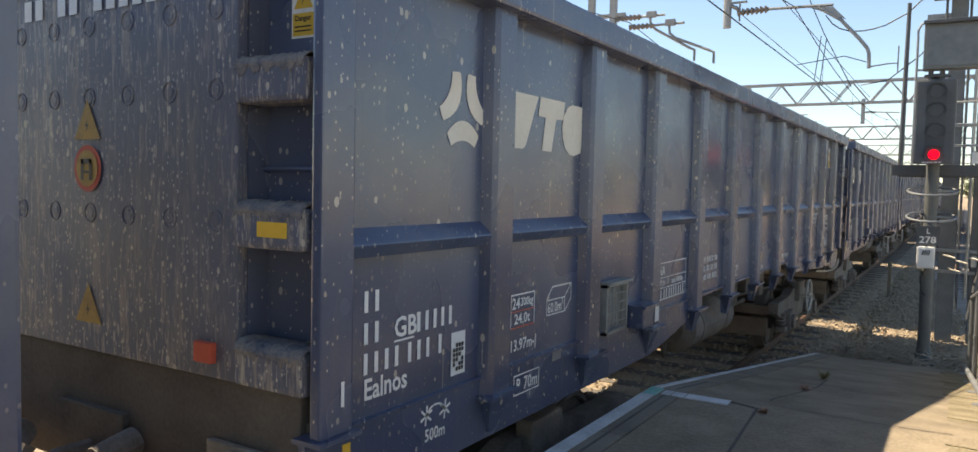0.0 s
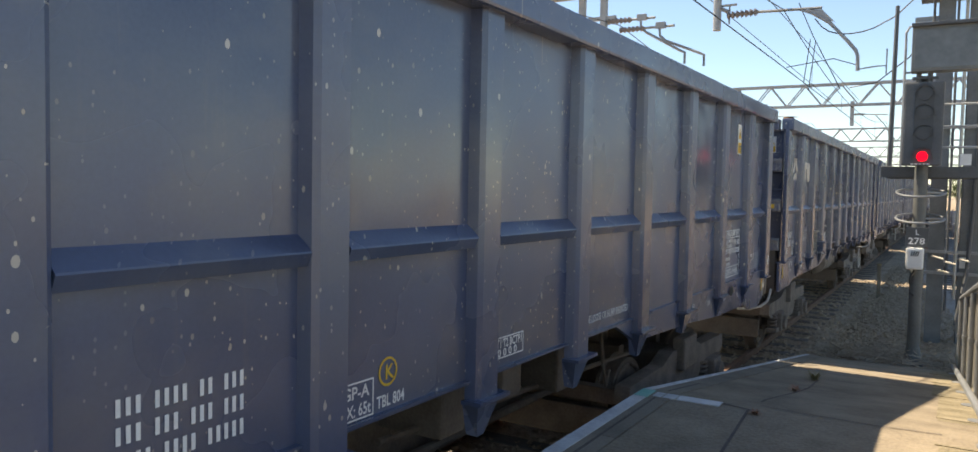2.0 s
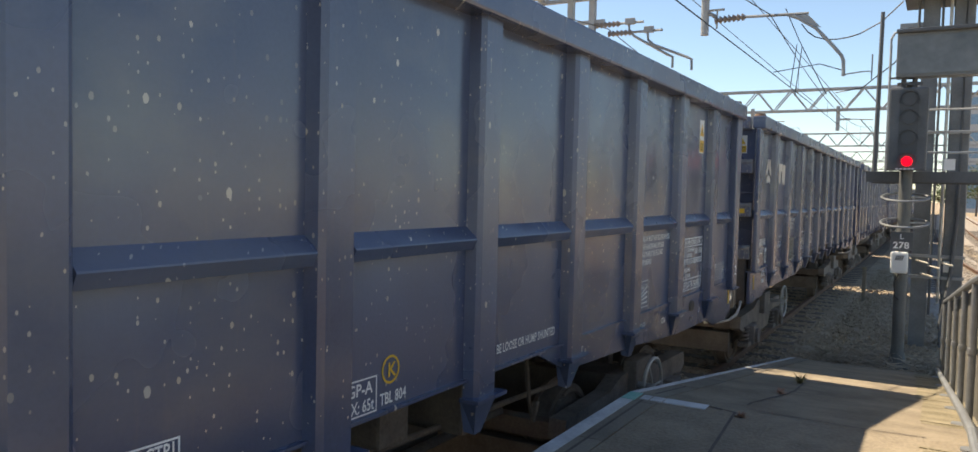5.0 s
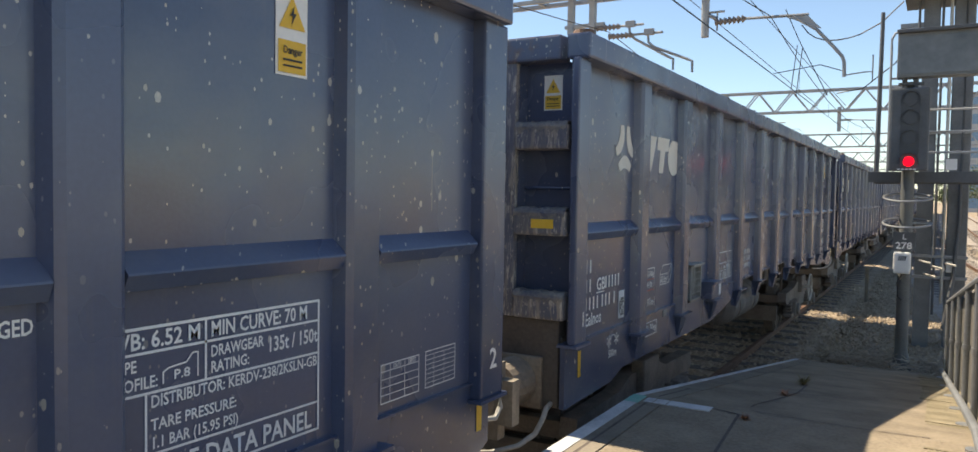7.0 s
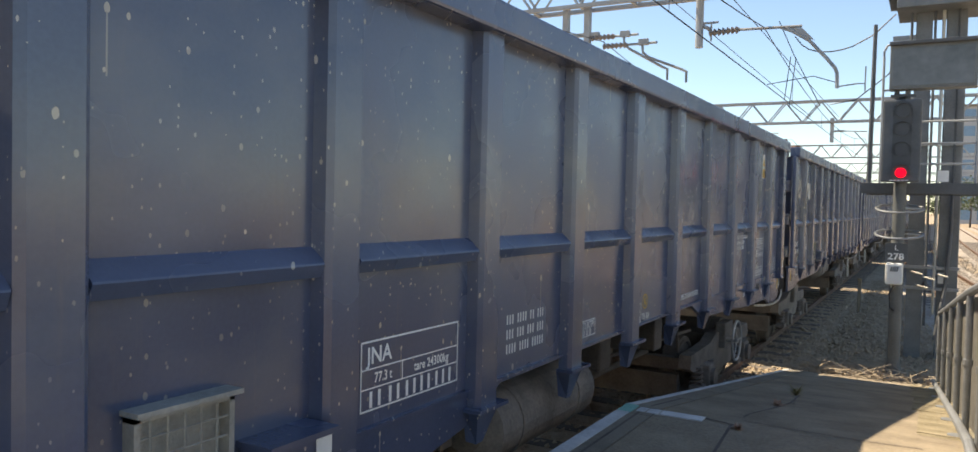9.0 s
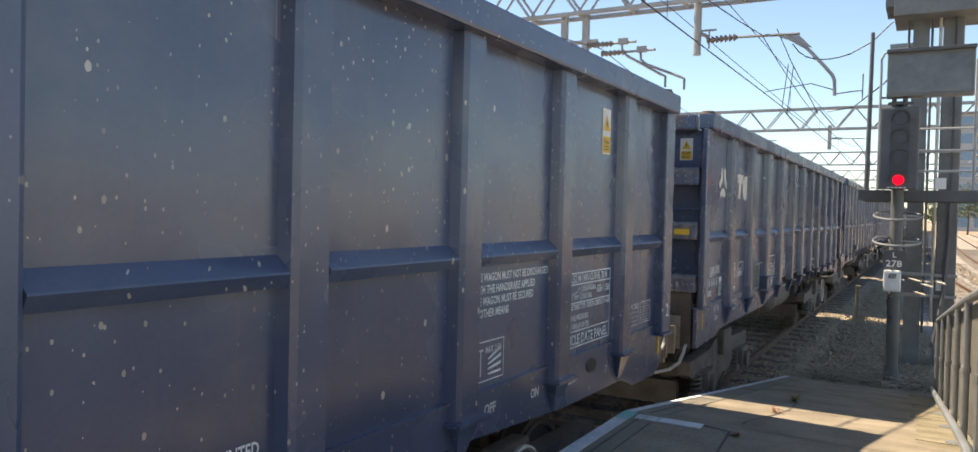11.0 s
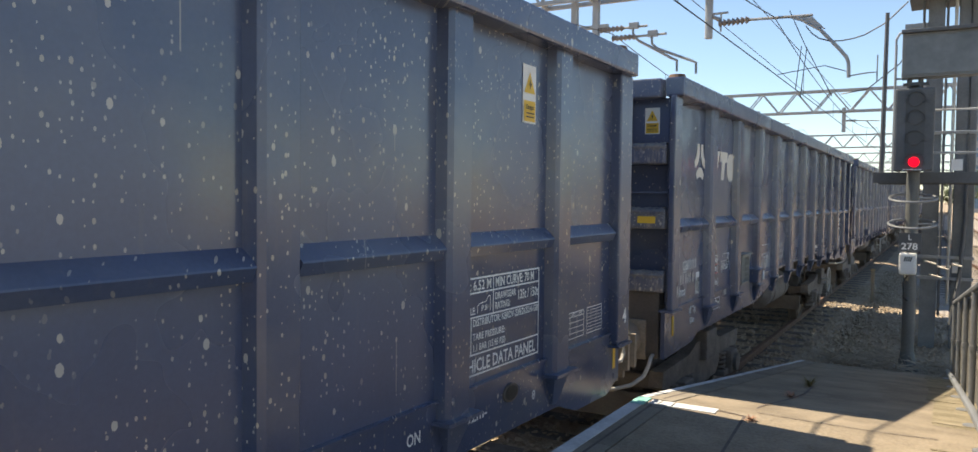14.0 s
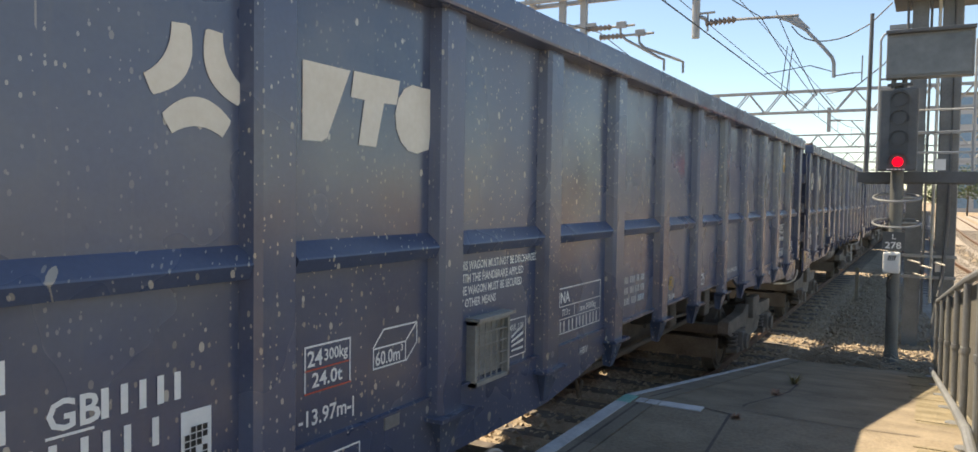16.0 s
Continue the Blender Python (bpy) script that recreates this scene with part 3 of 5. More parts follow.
def tank_mesh():
    bm = B()
    rod(bm, (1.0, 4.9, 1.03), (1.0, 6.2, 1.03), 0.22, 24)
    rod(bm, (1.0, 6.2, 1.03), (1.0, 6.27, 1.03), 0.22, 24, 0.12)
    rod(bm, (1.0, 4.83, 1.03), (1.0, 4.9, 1.03), 0.12, 24, 0.22)
    for y in (5.15, 5.95):
        rod(bm, (1.0, y - 0.02, 1.03), (1.0, y + 0.02, 1.03), 0.228, 24)
        box(bm, 0.97, 1.03, y - 0.02, y + 0.02, 1.2, 1.42)
    return bm


def handwheel_mesh():
    bm = B()
    ring(bm, (1.24, 10.62, 0.72), 0.23, 0.016, 'x', 28)
    for k in range(3):
        a = k * 2.094
        rod(bm, (1.24, 10.62, 0.72), (1.24, 10.62 + 0.23 * math.cos(a), 0.72 + 0.23 * math.sin(a)), 0.01, 6)
    rod(bm, (0.9, 10.62, 0.72), (1.26, 10.62, 0.72), 0.025, 10)
    return bm


def gear_mesh():
    bm = B()
    for y, z in ((6.6, 1.05), (7.2, 1.12), (7.9, 1.0)):
        box(bm, 0.7, 1.1, y, y + 0.22, z, z + 0.28, 0.02)
    rod(bm, (0.6, 3.9, 0.75), (0.6, 9.2, 0.75), 0.03, 8)
    rod(bm, (0.95, 3.6, 1.0), (0.95, 4.8, 1.12), 0.02, 8)
    rod(bm, (0.95, 6.3, 1.1), (0.95, 9.6, 0.95), 0.018, 8)
    for y in (4.4, 8.7):
        tube(bm, [(1.05, y, 1.3), (1.07, y + 0.02, 1.0), (1.05, y + 0.12, 0.85), (1.04, y + 0.2, 0.95)], 0.014, 6)
    return bm


PLACED = {}
for keys, y0, k in (("number gb ealnos code codeprint brake ystripe radius", 1.863, 0.9745), ("load redrule length volume slope_b", 0.57, 0.9745), ("table owner vlabel", -0.4, 0.9745),
                    ("dlabel dcolour dbolt ystripe2", -9.74, 0.985), ("slope_a levers wb", -6.76, 0.9745), ("limit kmark coil", -3.75, 0.985), ("hump", -5.7, 0.9745)):
    for key in keys.split():
        PLACED[key] = (y0, k)


def markings(w, n, kind_a):
    def mark(name, make, key, material=WHITE, out=PLATE + 0.003, label=""):
        def drawn():
            bm = make()
            y0, k = PLACED.get(key if isinstance(key, str) else key[0] + ("_a" if key[1] else "_b"), (0.0, 1.0))
            for v in bm.verts:
                v.co.y, v.co.z = (v.co.y + y0) * k - y0, 2.3 + (v.co.z - 2.3) * k
            return bm
        ob = part(name, None if key in MESHES else drawn(), material, w, label, key=key)
        ob.location.x = out
        if material is not PAINT_END:
            ob["kind"] = "stuff"
        return ob

    def emblem():
        bm = B()
        cy, cz = 0.99, 2.623
        for k in range(3):
            a0 = math.radians(-90 + k * 120)
            ax, ay = Vector((math.cos(a0), math.sin(a0))), Vector((-math.sin(a0), math.cos(a0)))
            us = [i / 6 - 1 for i in range(13)]
            pts = [ax * (0.045 + 0.059 * u * u) + ay * (0.124 * u) for u in us]
            pts += [ax * 0.118 + ay * 0.121] + [ax * (0.133 + 0.027 * u * u) + ay * (0.092 * u) for u in us[::-1]] + [ax * 0.118 - ay * 0.121]
            poly(bm, [(cy + p.x, cz + p.y) for p in pts])
        return bm

    def word():
        bm = B()
        poly(bm, [(1.432, 2.76), (1.687, 2.757), (1.56, 2.497), (1.53, 2.482), (1.432, 2.48)])
        poly(bm, [(1.709, 2.76), (2.0, 2.76), (1.978, 2.66), (1.895, 2.657), (1.846, 2.48), (1.738, 2.482), (1.772, 2.657), (1.69, 2.659)])
        arc = [math.radians(d) for d in range(75, 300, 25)]
        outer = [(2.112 + 0.142 * math.cos(q), 2.613 + 0.145 * math.sin(q)) for q in arc]
        poly(bm, [(2.232, 2.752)] + outer + [(2.213, 2.49), (2.239, 2.637), (2.226, 2.65), (2.219, 2.667)])
        return bm

    def bars(spec):
        bm = B()
        for y0, y1, z0, z1 in spec:
            quad(bm, y0, y1, z0, z1)
        return bm

    def digits(y, z, h, count, gap=0.02):
        return [(y + k * (h * 0.52 + gap), y + k * (h * 0.52 + gap) + h * 0.27, z, z + h) for k in range(count)]
    mark("emblem", emblem, "emblem", CREAM, label="cream three-bladed emblem")
    mark("emblem_letters", word, "word", CREAM, label="cream block shapes beside the emblem")
    mark("running_number", lambda: bars([q for q in digits(0.40, 1.79, 0.085, 2) + digits(0.40, 1.665, 0.085, 2) + digits(0.40, 1.545, 0.085, 4) + digits(0.68, 1.545, 0.085, 3) + digits(0.90, 1.545, 0.085, 1)
                                         + digits(0.74, 1.665, 0.085, 5, 0.015)]), "number", WHITE, label="row of white number bars")
    mark("country_code", lambda: joined(lettering("GB", 0.085, 0.585, 1.665), bars([(0.585, 0.72, 1.645, 1.653)])), "gb")
    mark("type_letters", lambda: lettering("Ealnos", 0.085, 0.40, 1.445, width=0.27), "ealnos")
    mark("end_number", lambda: lettering("3" if n == 1 else "1", 0.09, 0.12, 1.505), ("endnum", n == 1), WHITE, FACE + 0.003)
    mark("code_plate", lambda: bars([(1.0, 1.115, 1.42, 1.62)]), "code", WHITE, label="white plate with a printed square")
    mark("code_print", lambda: bars([(1.012 + 0.0225 * (k % 4), 1.03 + 0.0225 * (k % 4), 1.44 + 0.022 * (k // 4), 1.458 + 0.022 * (k // 4)) for k in range(24) if k % 5]), "codeprint", BLACK, PLATE + 0.006)
    out = PLATE + 0.016
    # the sill marks stand on the skirt

    def brake():
        bm = B()
        for c in (0.80, 0.94):
            for a in (0.4, 1.45, 2.5):
                dy, dz = 0.045 * math.cos(a), 0.045 * math.sin(a)
                py, pz = -0.006 * math.sin(a), 0.006 * math.cos(a)
                poly(bm, [(c - dy - py, 1.29 - dz - pz), (c + dy - py, 1.29 + dz - pz), (c + dy + py, 1.29 + dz + pz), (c - dy + py, 1.29 - dz + pz)])
        for k in range(6):
            a, b = math.pi * k / 6, math.pi * (k + 1) / 6
            poly(bm, [(0.87 + r * math.cos(q), 1.29 + r * 0.6 * math.sin(q)) for r, q in ((0.07, a), (0.07, b), (0.055, b), (0.055, a))])
        return joined(bm, lettering("500m", 0.055, 0.79, 1.175, width=0.15))
    mark("brake_sign", brake, "brake", WHITE, out)
    mark("yellow_stripe", lambda: bars([(0.27, 0.315, 1.14, 1.31)]), "ystripe", YELLOW, out)
    mark("yellow_stripe", lambda: bars([(12.93, 12.98, 1.13, 1.30)]), "ystripe2", YELLOW, out)
    mark("load_panel", lambda: joined(bars([(1.5, 1.76, 1.725, 1.733), (1.5, 1.508, 1.56, 1.725), (1.752, 1.76, 1.56, 1.725)]), lettering("24", 0.06, 1.515, 1.655), lettering("300kg", 0.045, 1.605, 1.665, width=0.135), lettering("24.0t", 0.055, 1.54, 1.575, width=0.17)), "load")
    mark("red_rule", lambda: bars([(1.5, 1.76, 1.638, 1.644), (1.5, 1.76, 1.553, 1.559)]), "redrule", REDP)
    mark("length_mark", lambda: lettering("-13.97m-|", 0.06, 1.47, 1.435, width=0.31), "length")

    def volume():
        bm = B()
        outline(bm, 1.9, 2.13, 1.57, 1.66, 0.007)
        for p, q in (((1.9, 1.66), (1.97, 1.73)), ((1.97, 1.73), (2.21, 1.73)), ((2.13, 1.66), (2.21, 1.73)), ((2.13, 1.57), (2.21, 1.64)), ((2.21, 1.64), (2.21, 1.73))):
            d = Vector((q[0] - p[0], q[1] - p[1])).normalized() * 0.004
            poly(bm, [(p[0] - d.y, p[1] + d.x), (p[0] + d.y, p[1] - d.x), (q[0] + d.y, q[1] - d.x), (q[0] - d.y, q[1] + d.x)])
        return joined(bm, lettering("60.0m", 0.058, 1.915, 1.585, width=0.17), lettering("3", 0.03, 2.09, 1.62))
    mark("volume_sign", volume, "volume")

    def radius():
        bm = B()
        outline(bm, 1.56, 1.84, 1.20, 1.31, 0.008)
        return joined(bm, lettering("R 70m", 0.07, 1.585, 1.22, width=0.23))
    mark("curve_sign", radius, "radius", WHITE, out)

    def notice(y):
        lines = (("THIS WAGON MUST NOT BE DISCHARGED", 1.937, 0.837), ("WITH THE HANDBRAKE APPLIED", 1.876, 0.673), ("THE WAGON MUST BE SECURED", 1.817, 0.655), ("BY OTHER MEANS", 1.757, 0.365))
        return joined(*[lettering(words, 0.042, y, z, width=wd) for words, z, wd in lines])

    def slope(y):
        bm = B()
        outline(bm, y, y + 0.3, 1.41, 1.62, 0.007)
        for k in range(4):
            poly(bm, [(y + 0.13, 1.44 + k * 0.025), (y + 0.27, 1.44 + k * 0.04), (y + 0.27, 1.455 + k * 0.042), (y + 0.13, 1.45 + k * 0.026)])
        quad(bm, y + 0.05, y + 0.06, 1.44, 1.58), quad(bm, y + 0.03, y + 0.08, 1.57, 1.58)
        t = lettering("MAX. 2.5%", 0.035, y + 0.1, 1.555, width=0.17)
        return joined(bm, t)
    ny, sy = (9.952, 10.07) if kind_a else (2.47, 2.98)
    mark("notice", lambda: notice(ny), ("notice", kind_a))
    mark("slope_sign", lambda: slope(sy), ("slope", kind_a))

    def table():
        bm = B()
        outline(bm, 3.66, 4.39, 1.435, 1.725, 0.008)
        quad(bm, 3.66, 4.39, 1.605, 1.611), quad(bm, 3.66, 4.39, 1.525, 1.531), quad(bm, 3.94, 3.946, 1.531, 1.605)
        return joined(bm, lettering("JNA", 0.07, 3.70, 1.63), lettering("77.3 t", 0.042, 3.75, 1.548, width=0.12), lettering("tare 24300kg", 0.042, 4.03, 1.548, width=0.28), bars(digits(3.72, 1.447, 0.068, 2) + digits(3.85, 1.447, 0.068, 2) + digits(3.97, 1.447, 0.068, 4) + digits(4.2, 1.447, 0.068, 3)))
    mark("wagon_table", table, "table")
    mark("owner_text", lambda: bars([(4.88 + k * 0.031, 4.895 + k * 0.031, z, z + 0.052) for z, skip in ((1.64, (3, 8, 11)), (1.56, (3, 7, 11)), (1.48, (4, 9))) for k in range(15) if k not in skip]), "owner")
    mark("hump_notice", lambda: lettering("NOT TO BE LOOSE OR HUMP SHUNTED", 0.05, 7.74, 1.443, width=0.92), "hump")

    def coil():
        bm = B()
        outline(bm, 6.82, 7.12, 1.43, 1.54, 0.007)
        return joined(bm, lettering("T1 T2 BCTP1", 0.045, 6.84, 1.485, width=0.26), lettering("0 0 0 0", 0.04, 6.85, 1.44, width=0.2))
    mark("tank_table", coil, "coil").location.y = -1.07 if kind_a else 0.0

    def plate_limit():
        bm = B()
        outline(bm, 5.62, 5.88, 1.39, 1.54, 0.007)
        return joined(bm, lettering("E-GP-A", 0.05, 5.64, 1.475, width=0.21), lettering("MAX: 65t", 0.05, 5.64, 1.405, width=0.22), lettering("TBL 804", 0.05, 5.90, 1.405, width=0.18))
    mark("brake_table", plate_limit, "limit").location.y = 1.08 if kind_a else 0.0

    def kmark():
        bm = B()
        for k in range(24):
            a, b = math.pi * k / 12, math.pi * (k + 1) / 12
            poly(bm, [(5.97 + r * math.cos(q), 1.545 + r * math.sin(q)) for r, q in ((0.06, a), (0.06, b), (0.05, b), (0.05, a))])
        return joined(bm, lettering("K", 0.06, 5.95, 1.515))
    mark("block_sign", kmark, "kmark", YELLOW).location.y = 1.08 if kind_a else 0.0

    def data():
        bm = B()
        lo, hi, mid, inset = 10.965, 11.80, 11.30, 11.095
        outline(bm, lo, hi, 1.44, 1.912, 0.009)
        for z in (1.833, 1.717, 1.539):
            quad(bm, lo + 0.009, hi - 0.009, z, z + 0.008)
        quad(bm, mid, mid + 0.008, 1.725, 1.903), quad(bm, inset, inset + 0.008, 1.547, 1.717)
        rim = [(11.155, 1.738), (11.155, 1.772), (11.175, 1.782), (11.235, 1.788), (11.255, 1.812), (11.275, 1.812), (11.275, 1.738)]
        for (ya, za), (yb, zb) in zip(rim, rim[1:]):
            d = Vector((yb - ya, zb - za)).normalized() * 0.0025
            poly(bm, [(ya - d.y, za + d.x), (ya + d.y, za - d.x), (yb + d.y, zb - d.x), (yb - d.y, zb + d.x)])
        ls = [("WB: 6.52 M", 10.985, 1.85, 0.048, 0.30), ("MIN CURVE: 70 M", 11.322, 1.85, 0.048, 0.412), ("TYPE", 10.985, 1.787, 0.035, 0.085), ("PROFILE:", 10.985, 1.736, 0.035, 0.15), ("P.8", 11.19, 1.745, 0.028, 0.055), ("DRAWGEAR", 11.322, 1.787, 0.036, 0.213),
              ("RATING:", 11.322, 1.738, 0.036, 0.15), ("135t / 150t", 11.553, 1.762, 0.05, 0.228), ("DISTRIBUTOR: KERDV-238/2KSLN-GB", 11.114, 1.677, 0.036, 0.672), ("TARE PRESSURE:", 11.114, 1.611, 0.034, 0.308), ("1.1 BAR (15.95 PSI)", 11.114, 1.558, 0.034, 0.308),
              ("VEHICLE DATE PANEL" if n == 4 else "VEHICLE DATA PANEL", 10.985, 1.459, 0.064, 0.78)]
        return joined(bm, *[lettering(words, h, y, z, width=wd) for words, y, z, h, wd in ls])
    mark("data_panel", data, ("data", n == 4), label="white stencilled data panel")

    def tables():
        bm = B()
        outline(bm, 12.155, 12.42, 1.444, 1.606, 0.005)
        for k in range(1, 5):
            quad(bm, 12.16, 12.415, 1.444 + k * 0.0325, 1.4475 + k * 0.0325)
        for y in (12.215, 12.315):
            quad(bm, y, y + 0.0035, 1.449, 1.601)
        outline(bm, 12.465, 12.705, 1.445, 1.61, 0.005)
        for k in range(1, 8):
            quad(bm, 12.47, 12.70, 1.445 + k * 0.0205, 1.4475 + k * 0.0205)
        for y in (12.53, 12.61):
            quad(bm, y, y + 0.003, 1.45, 1.588)
        return joined(bm, lettering("DATE", 0.02, 12.24, 1.579, width=0.05), lettering("DEPOT", 0.02, 12.34, 1.579, width=0.055))
    mark("maintenance_table", tables, "tables")
    mark("end_number", lambda: lettering("2" if n in (2, 3, 4) else "4", 0.1, 12.9, 1.46), ("endnum2", n in (2, 3, 4)), WHITE, FACE + 0.004)
    mark("wheelbase_mark", lambda: lettering("-8.52m-", 0.05, 11.05, 1.2, width=0.3), "wb", WHITE, out)
    mark("sill_number", lambda: lettering("8" if n == 5 else "7", 0.05, 11.71, 1.2), ("sillnum", n == 5), WHITE, out)
    mark("brake_code", lambda: lettering("HBIV", 0.045, 3.92, 1.29, width=0.13), "hbiv", WHITE, out).location.y = 4.93 if kind_a else 0.0
    mark("lever_sign", lambda: joined(lettering("OFF", 0.055, 10.15, 1.24, width=0.12), lettering("ON", 0.055, 10.68, 1.22, width=0.1)), "levers", WHITE, out)

    def danger(y0, z0):
        return lambda: bars([(y0, y0 + 0.15, z0, z0 + 0.31)])

    def tri(bm, cy, cz, s):
        poly(bm, [(cy - s, cz - s * 0.8), (cy + s, cz - s * 0.8), (cy, cz + s)])
        return bm
    mark("danger_label", danger(11.61, 2.69), "dlabel", WHITE, label="yellow and white overhead danger label")
    mark("danger_colour", lambda: joined(tri(B(), 11.685, 2.90, 0.062), bars([(11.62, 11.75, 2.70, 2.81)])), "dcolour", YELLOW, PLATE + 0.006)
    mark("danger_bolt", lambda: joined(lettering("Danger", 0.026, 11.64, 2.765, width=0.09), bars([(11.64, 11.73, 2.74, 2.747), (11.64, 11.73, 2.72, 2.727)]), bolt(11.685, 2.895)), "dbolt", BLACK, PLATE + 0.009)
    # rear end
    def on_end(name, make, key, material, y=0.046, label=""):
        ob = part(name, None if key in MESHES else make(), material, w, label, key=key)
        ob.matrix_basis = pose(0, y, 0, 0, 0, -90)
        ob["kind"] = "stuff"
        return ob
    on_end("danger_label", lambda: bars([(1.05, 1.175, 2.82, 3.035)]), "edl", WHITE, 0.197, "yellow and white overhead danger label")
    on_end("danger_colour", lambda: joined(tri(B(), 1.112, 2.965, 0.048), bars([(1.058, 1.167, 2.828, 2.91)])), "edc", YELLOW, 0.194)
    on_end("danger_bolt", lambda: joined(bolt(1.112, 2.962, 0.7), lettering("Danger", 0.02, 1.072, 2.882, width=0.08), bars([(1.07, 1.155, 2.858, 2.863), (1.07, 1.155, 2.843, 2.848)])), "edb", BLACK, 0.191)
    on_end("yellow_patch", lambda: bars([(1.06, 1.21, 2.095, 2.15)]), "eyp", YELLOW, 0.027)
    on_end("warning_triangle", lambda: joined(tri(B(), -0.01, 2.53, 0.095), tri(B(), -0.01, 1.74, 0.095)), "etri", DIRTY_YELLOW, 0.044)
    on_end("triangle_print", lambda: joined(bolt(-0.01, 2.51, 0.9), bolt(-0.01, 1.72, 0.9)), "etp", BLACK, 0.041)

    def disc(r):
        bm = B()
        poly(bm, [(-0.01 + r * math.cos(k * 0.2618), 2.33 + r * math.sin(k * 0.2618)) for k in range(24)])
        return bm
    on_end("prohibition_rim", lambda: disc(0.1), "edisc", REDP, 0.044)
    on_end("prohibition_face", lambda: disc(0.078), "edisc2", DIRTY_YELLOW, 0.041)
    on_end("prohibition_print", lambda: bars([(-0.05, -0.03, 2.28, 2.37), (0.01, 0.03, 2.28, 2.37), (-0.05, 0.03, 2.35, 2.37), (-0.03, 0.01, 2.31, 2.32)]), "edisc3", BLACK, 0.038)
    on_end("end_running_number", lambda: bars([(-0.5 + k * 0.09, -0.44 + k * 0.09, 2.99, 3.08) for k in range(12) if k not in (2, 5)]), "enum", WHITE, 0.044)
    part("tail_tag", None if "tag" in MESHES else box(B(), 0.72, 0.82, 0.02, 0.05, 1.6, 1.68, 0.006), REDP, w, "small red lamp bracket", key="tag")
    # boxes and grille on the side
    gy = 2.56
    part("grille", None if "grille" in MESHES else grille_mesh(gy), MESHGREY, w, "pale wire document grille", key="grille")
    part("cable_box", None if "cbox" in MESHES else box(B(), PLATE, PLATE + 0.02, 1.9, 2.0, 1.33, 1.39, 0.006), GALV, w, key="cbox")
    if kind_a:
        part("valve_box", None if "vbox" in MESHES else box(box(B(), PLATE, PLATE + 0.14, 2.97, 3.27, 1.36, 1.51, 0.012), PLATE, PLATE + 0.16, 2.96, 3.28, 1.495, 1.515), paint_of(n), w, "small navy valve box", key="vbox")
        mark("valve_label", lambda: bars([(3.25, 3.33, 1.36, 1.48)]), "vlabel", WHITE, PLATE + 0.145)


def bolt(cy, cz, s=1.0):
    bm = B()
    poly(bm, [(cy + 0.006 * s, cz + 0.035 * s), (cy - 0.014 * s, cz - 0.002 * s), (cy - 0.001 * s, cz - 0.002 * s), (cy - 0.008 * s, cz - 0.035 * s), (cy + 0.016 * s, cz + 0.008 * s), (cy + 0.003 * s, cz + 0.008 * s)])
    return bm


def grille_mesh(y):
    bm = B()
    x = PLATE + 0.02
    for a in (0.0, 0.33):
        box(bm, PLATE, PLATE + 0.05, y + a, y + a + 0.02, 1.37, 1.69)
    for z in (1.37, 1.67):
        box(bm, PLATE, PLATE + 0.05, y, y + 0.35, z, z + 0.02)
    box(bm, PLATE, PLATE + 0.004, y + 0.02, y + 0.33, 1.39, 1.67)
    box(bm, PLATE, PLATE + 0.08, y - 0.01, y + 0.36, 1.69, 1.705)
    for k in range(1, 6):
        rod(bm, (x + 0.02, y + k * 0.058, 1.38), (x + 0.02, y + k * 0.058, 1.68), 0.004, 5)
    for k in range(1, 5):
        rod(bm, (x + 0.02, y + 0.01, 1.38 + k * 0.06), (x + 0.02, y + 0.34, 1.38 + k * 0.06), 0.004, 5)
    return bm


def paint_of(n):
    return {0: PAINT_DUSTY, 5: PAINT_SPECKLED}.get(n, PAINT_CLEAN)


# Wagon 6 never comes into view; it is added for its shadow.
WAGONS = [(n, make_wagon(n, paint_of(n), n in (0, 2, 3, 4, -1), -2 <= n <= 6)) for n in range(-9, 7)]


# ---- ground, tracks and platform ----
def joints(name, bm, material, label, category="ground", kind="structure"):
    return tagged(part(name, bm, material), label, category, kind=kind)


PZ, KINK, SLOPE = 0.915, 5.10, 1 / 7.0
EDGE = -1.80
END_Y = KINK + 1.02 / SLOPE


def top_z(y):
    return PZ if y < KINK else PZ - (y - KINK) * SLOPE


def fence_x(y):
    return 0.37 - 0.02 * y


def ground():
    bm = B()
    xs = [-1500, -300, -60, -20, -8, -5.2, -4.9, -1.6, -1.0, 0.6, 2, 8, 20, 60, 300, 1500]
    ys = [-1500, -200, -40, 0, 10, 14, 20, 40, 80, 160, 400, 1500]
    grid = [[bm.verts.new((x, y, -0.20 if -5 < x < -1.5 else -0.16)) for x in xs] for y in ys]
    for i in range(len(ys) - 1):
        for j in range(len(xs) - 1):
            bm.faces.new((grid[i][j], grid[i][j + 1], grid[i + 1][j + 1], grid[i + 1][j]))
    joints("ground", bm, BALLAST, "brown ballast and earth beside the tracks")


ground()


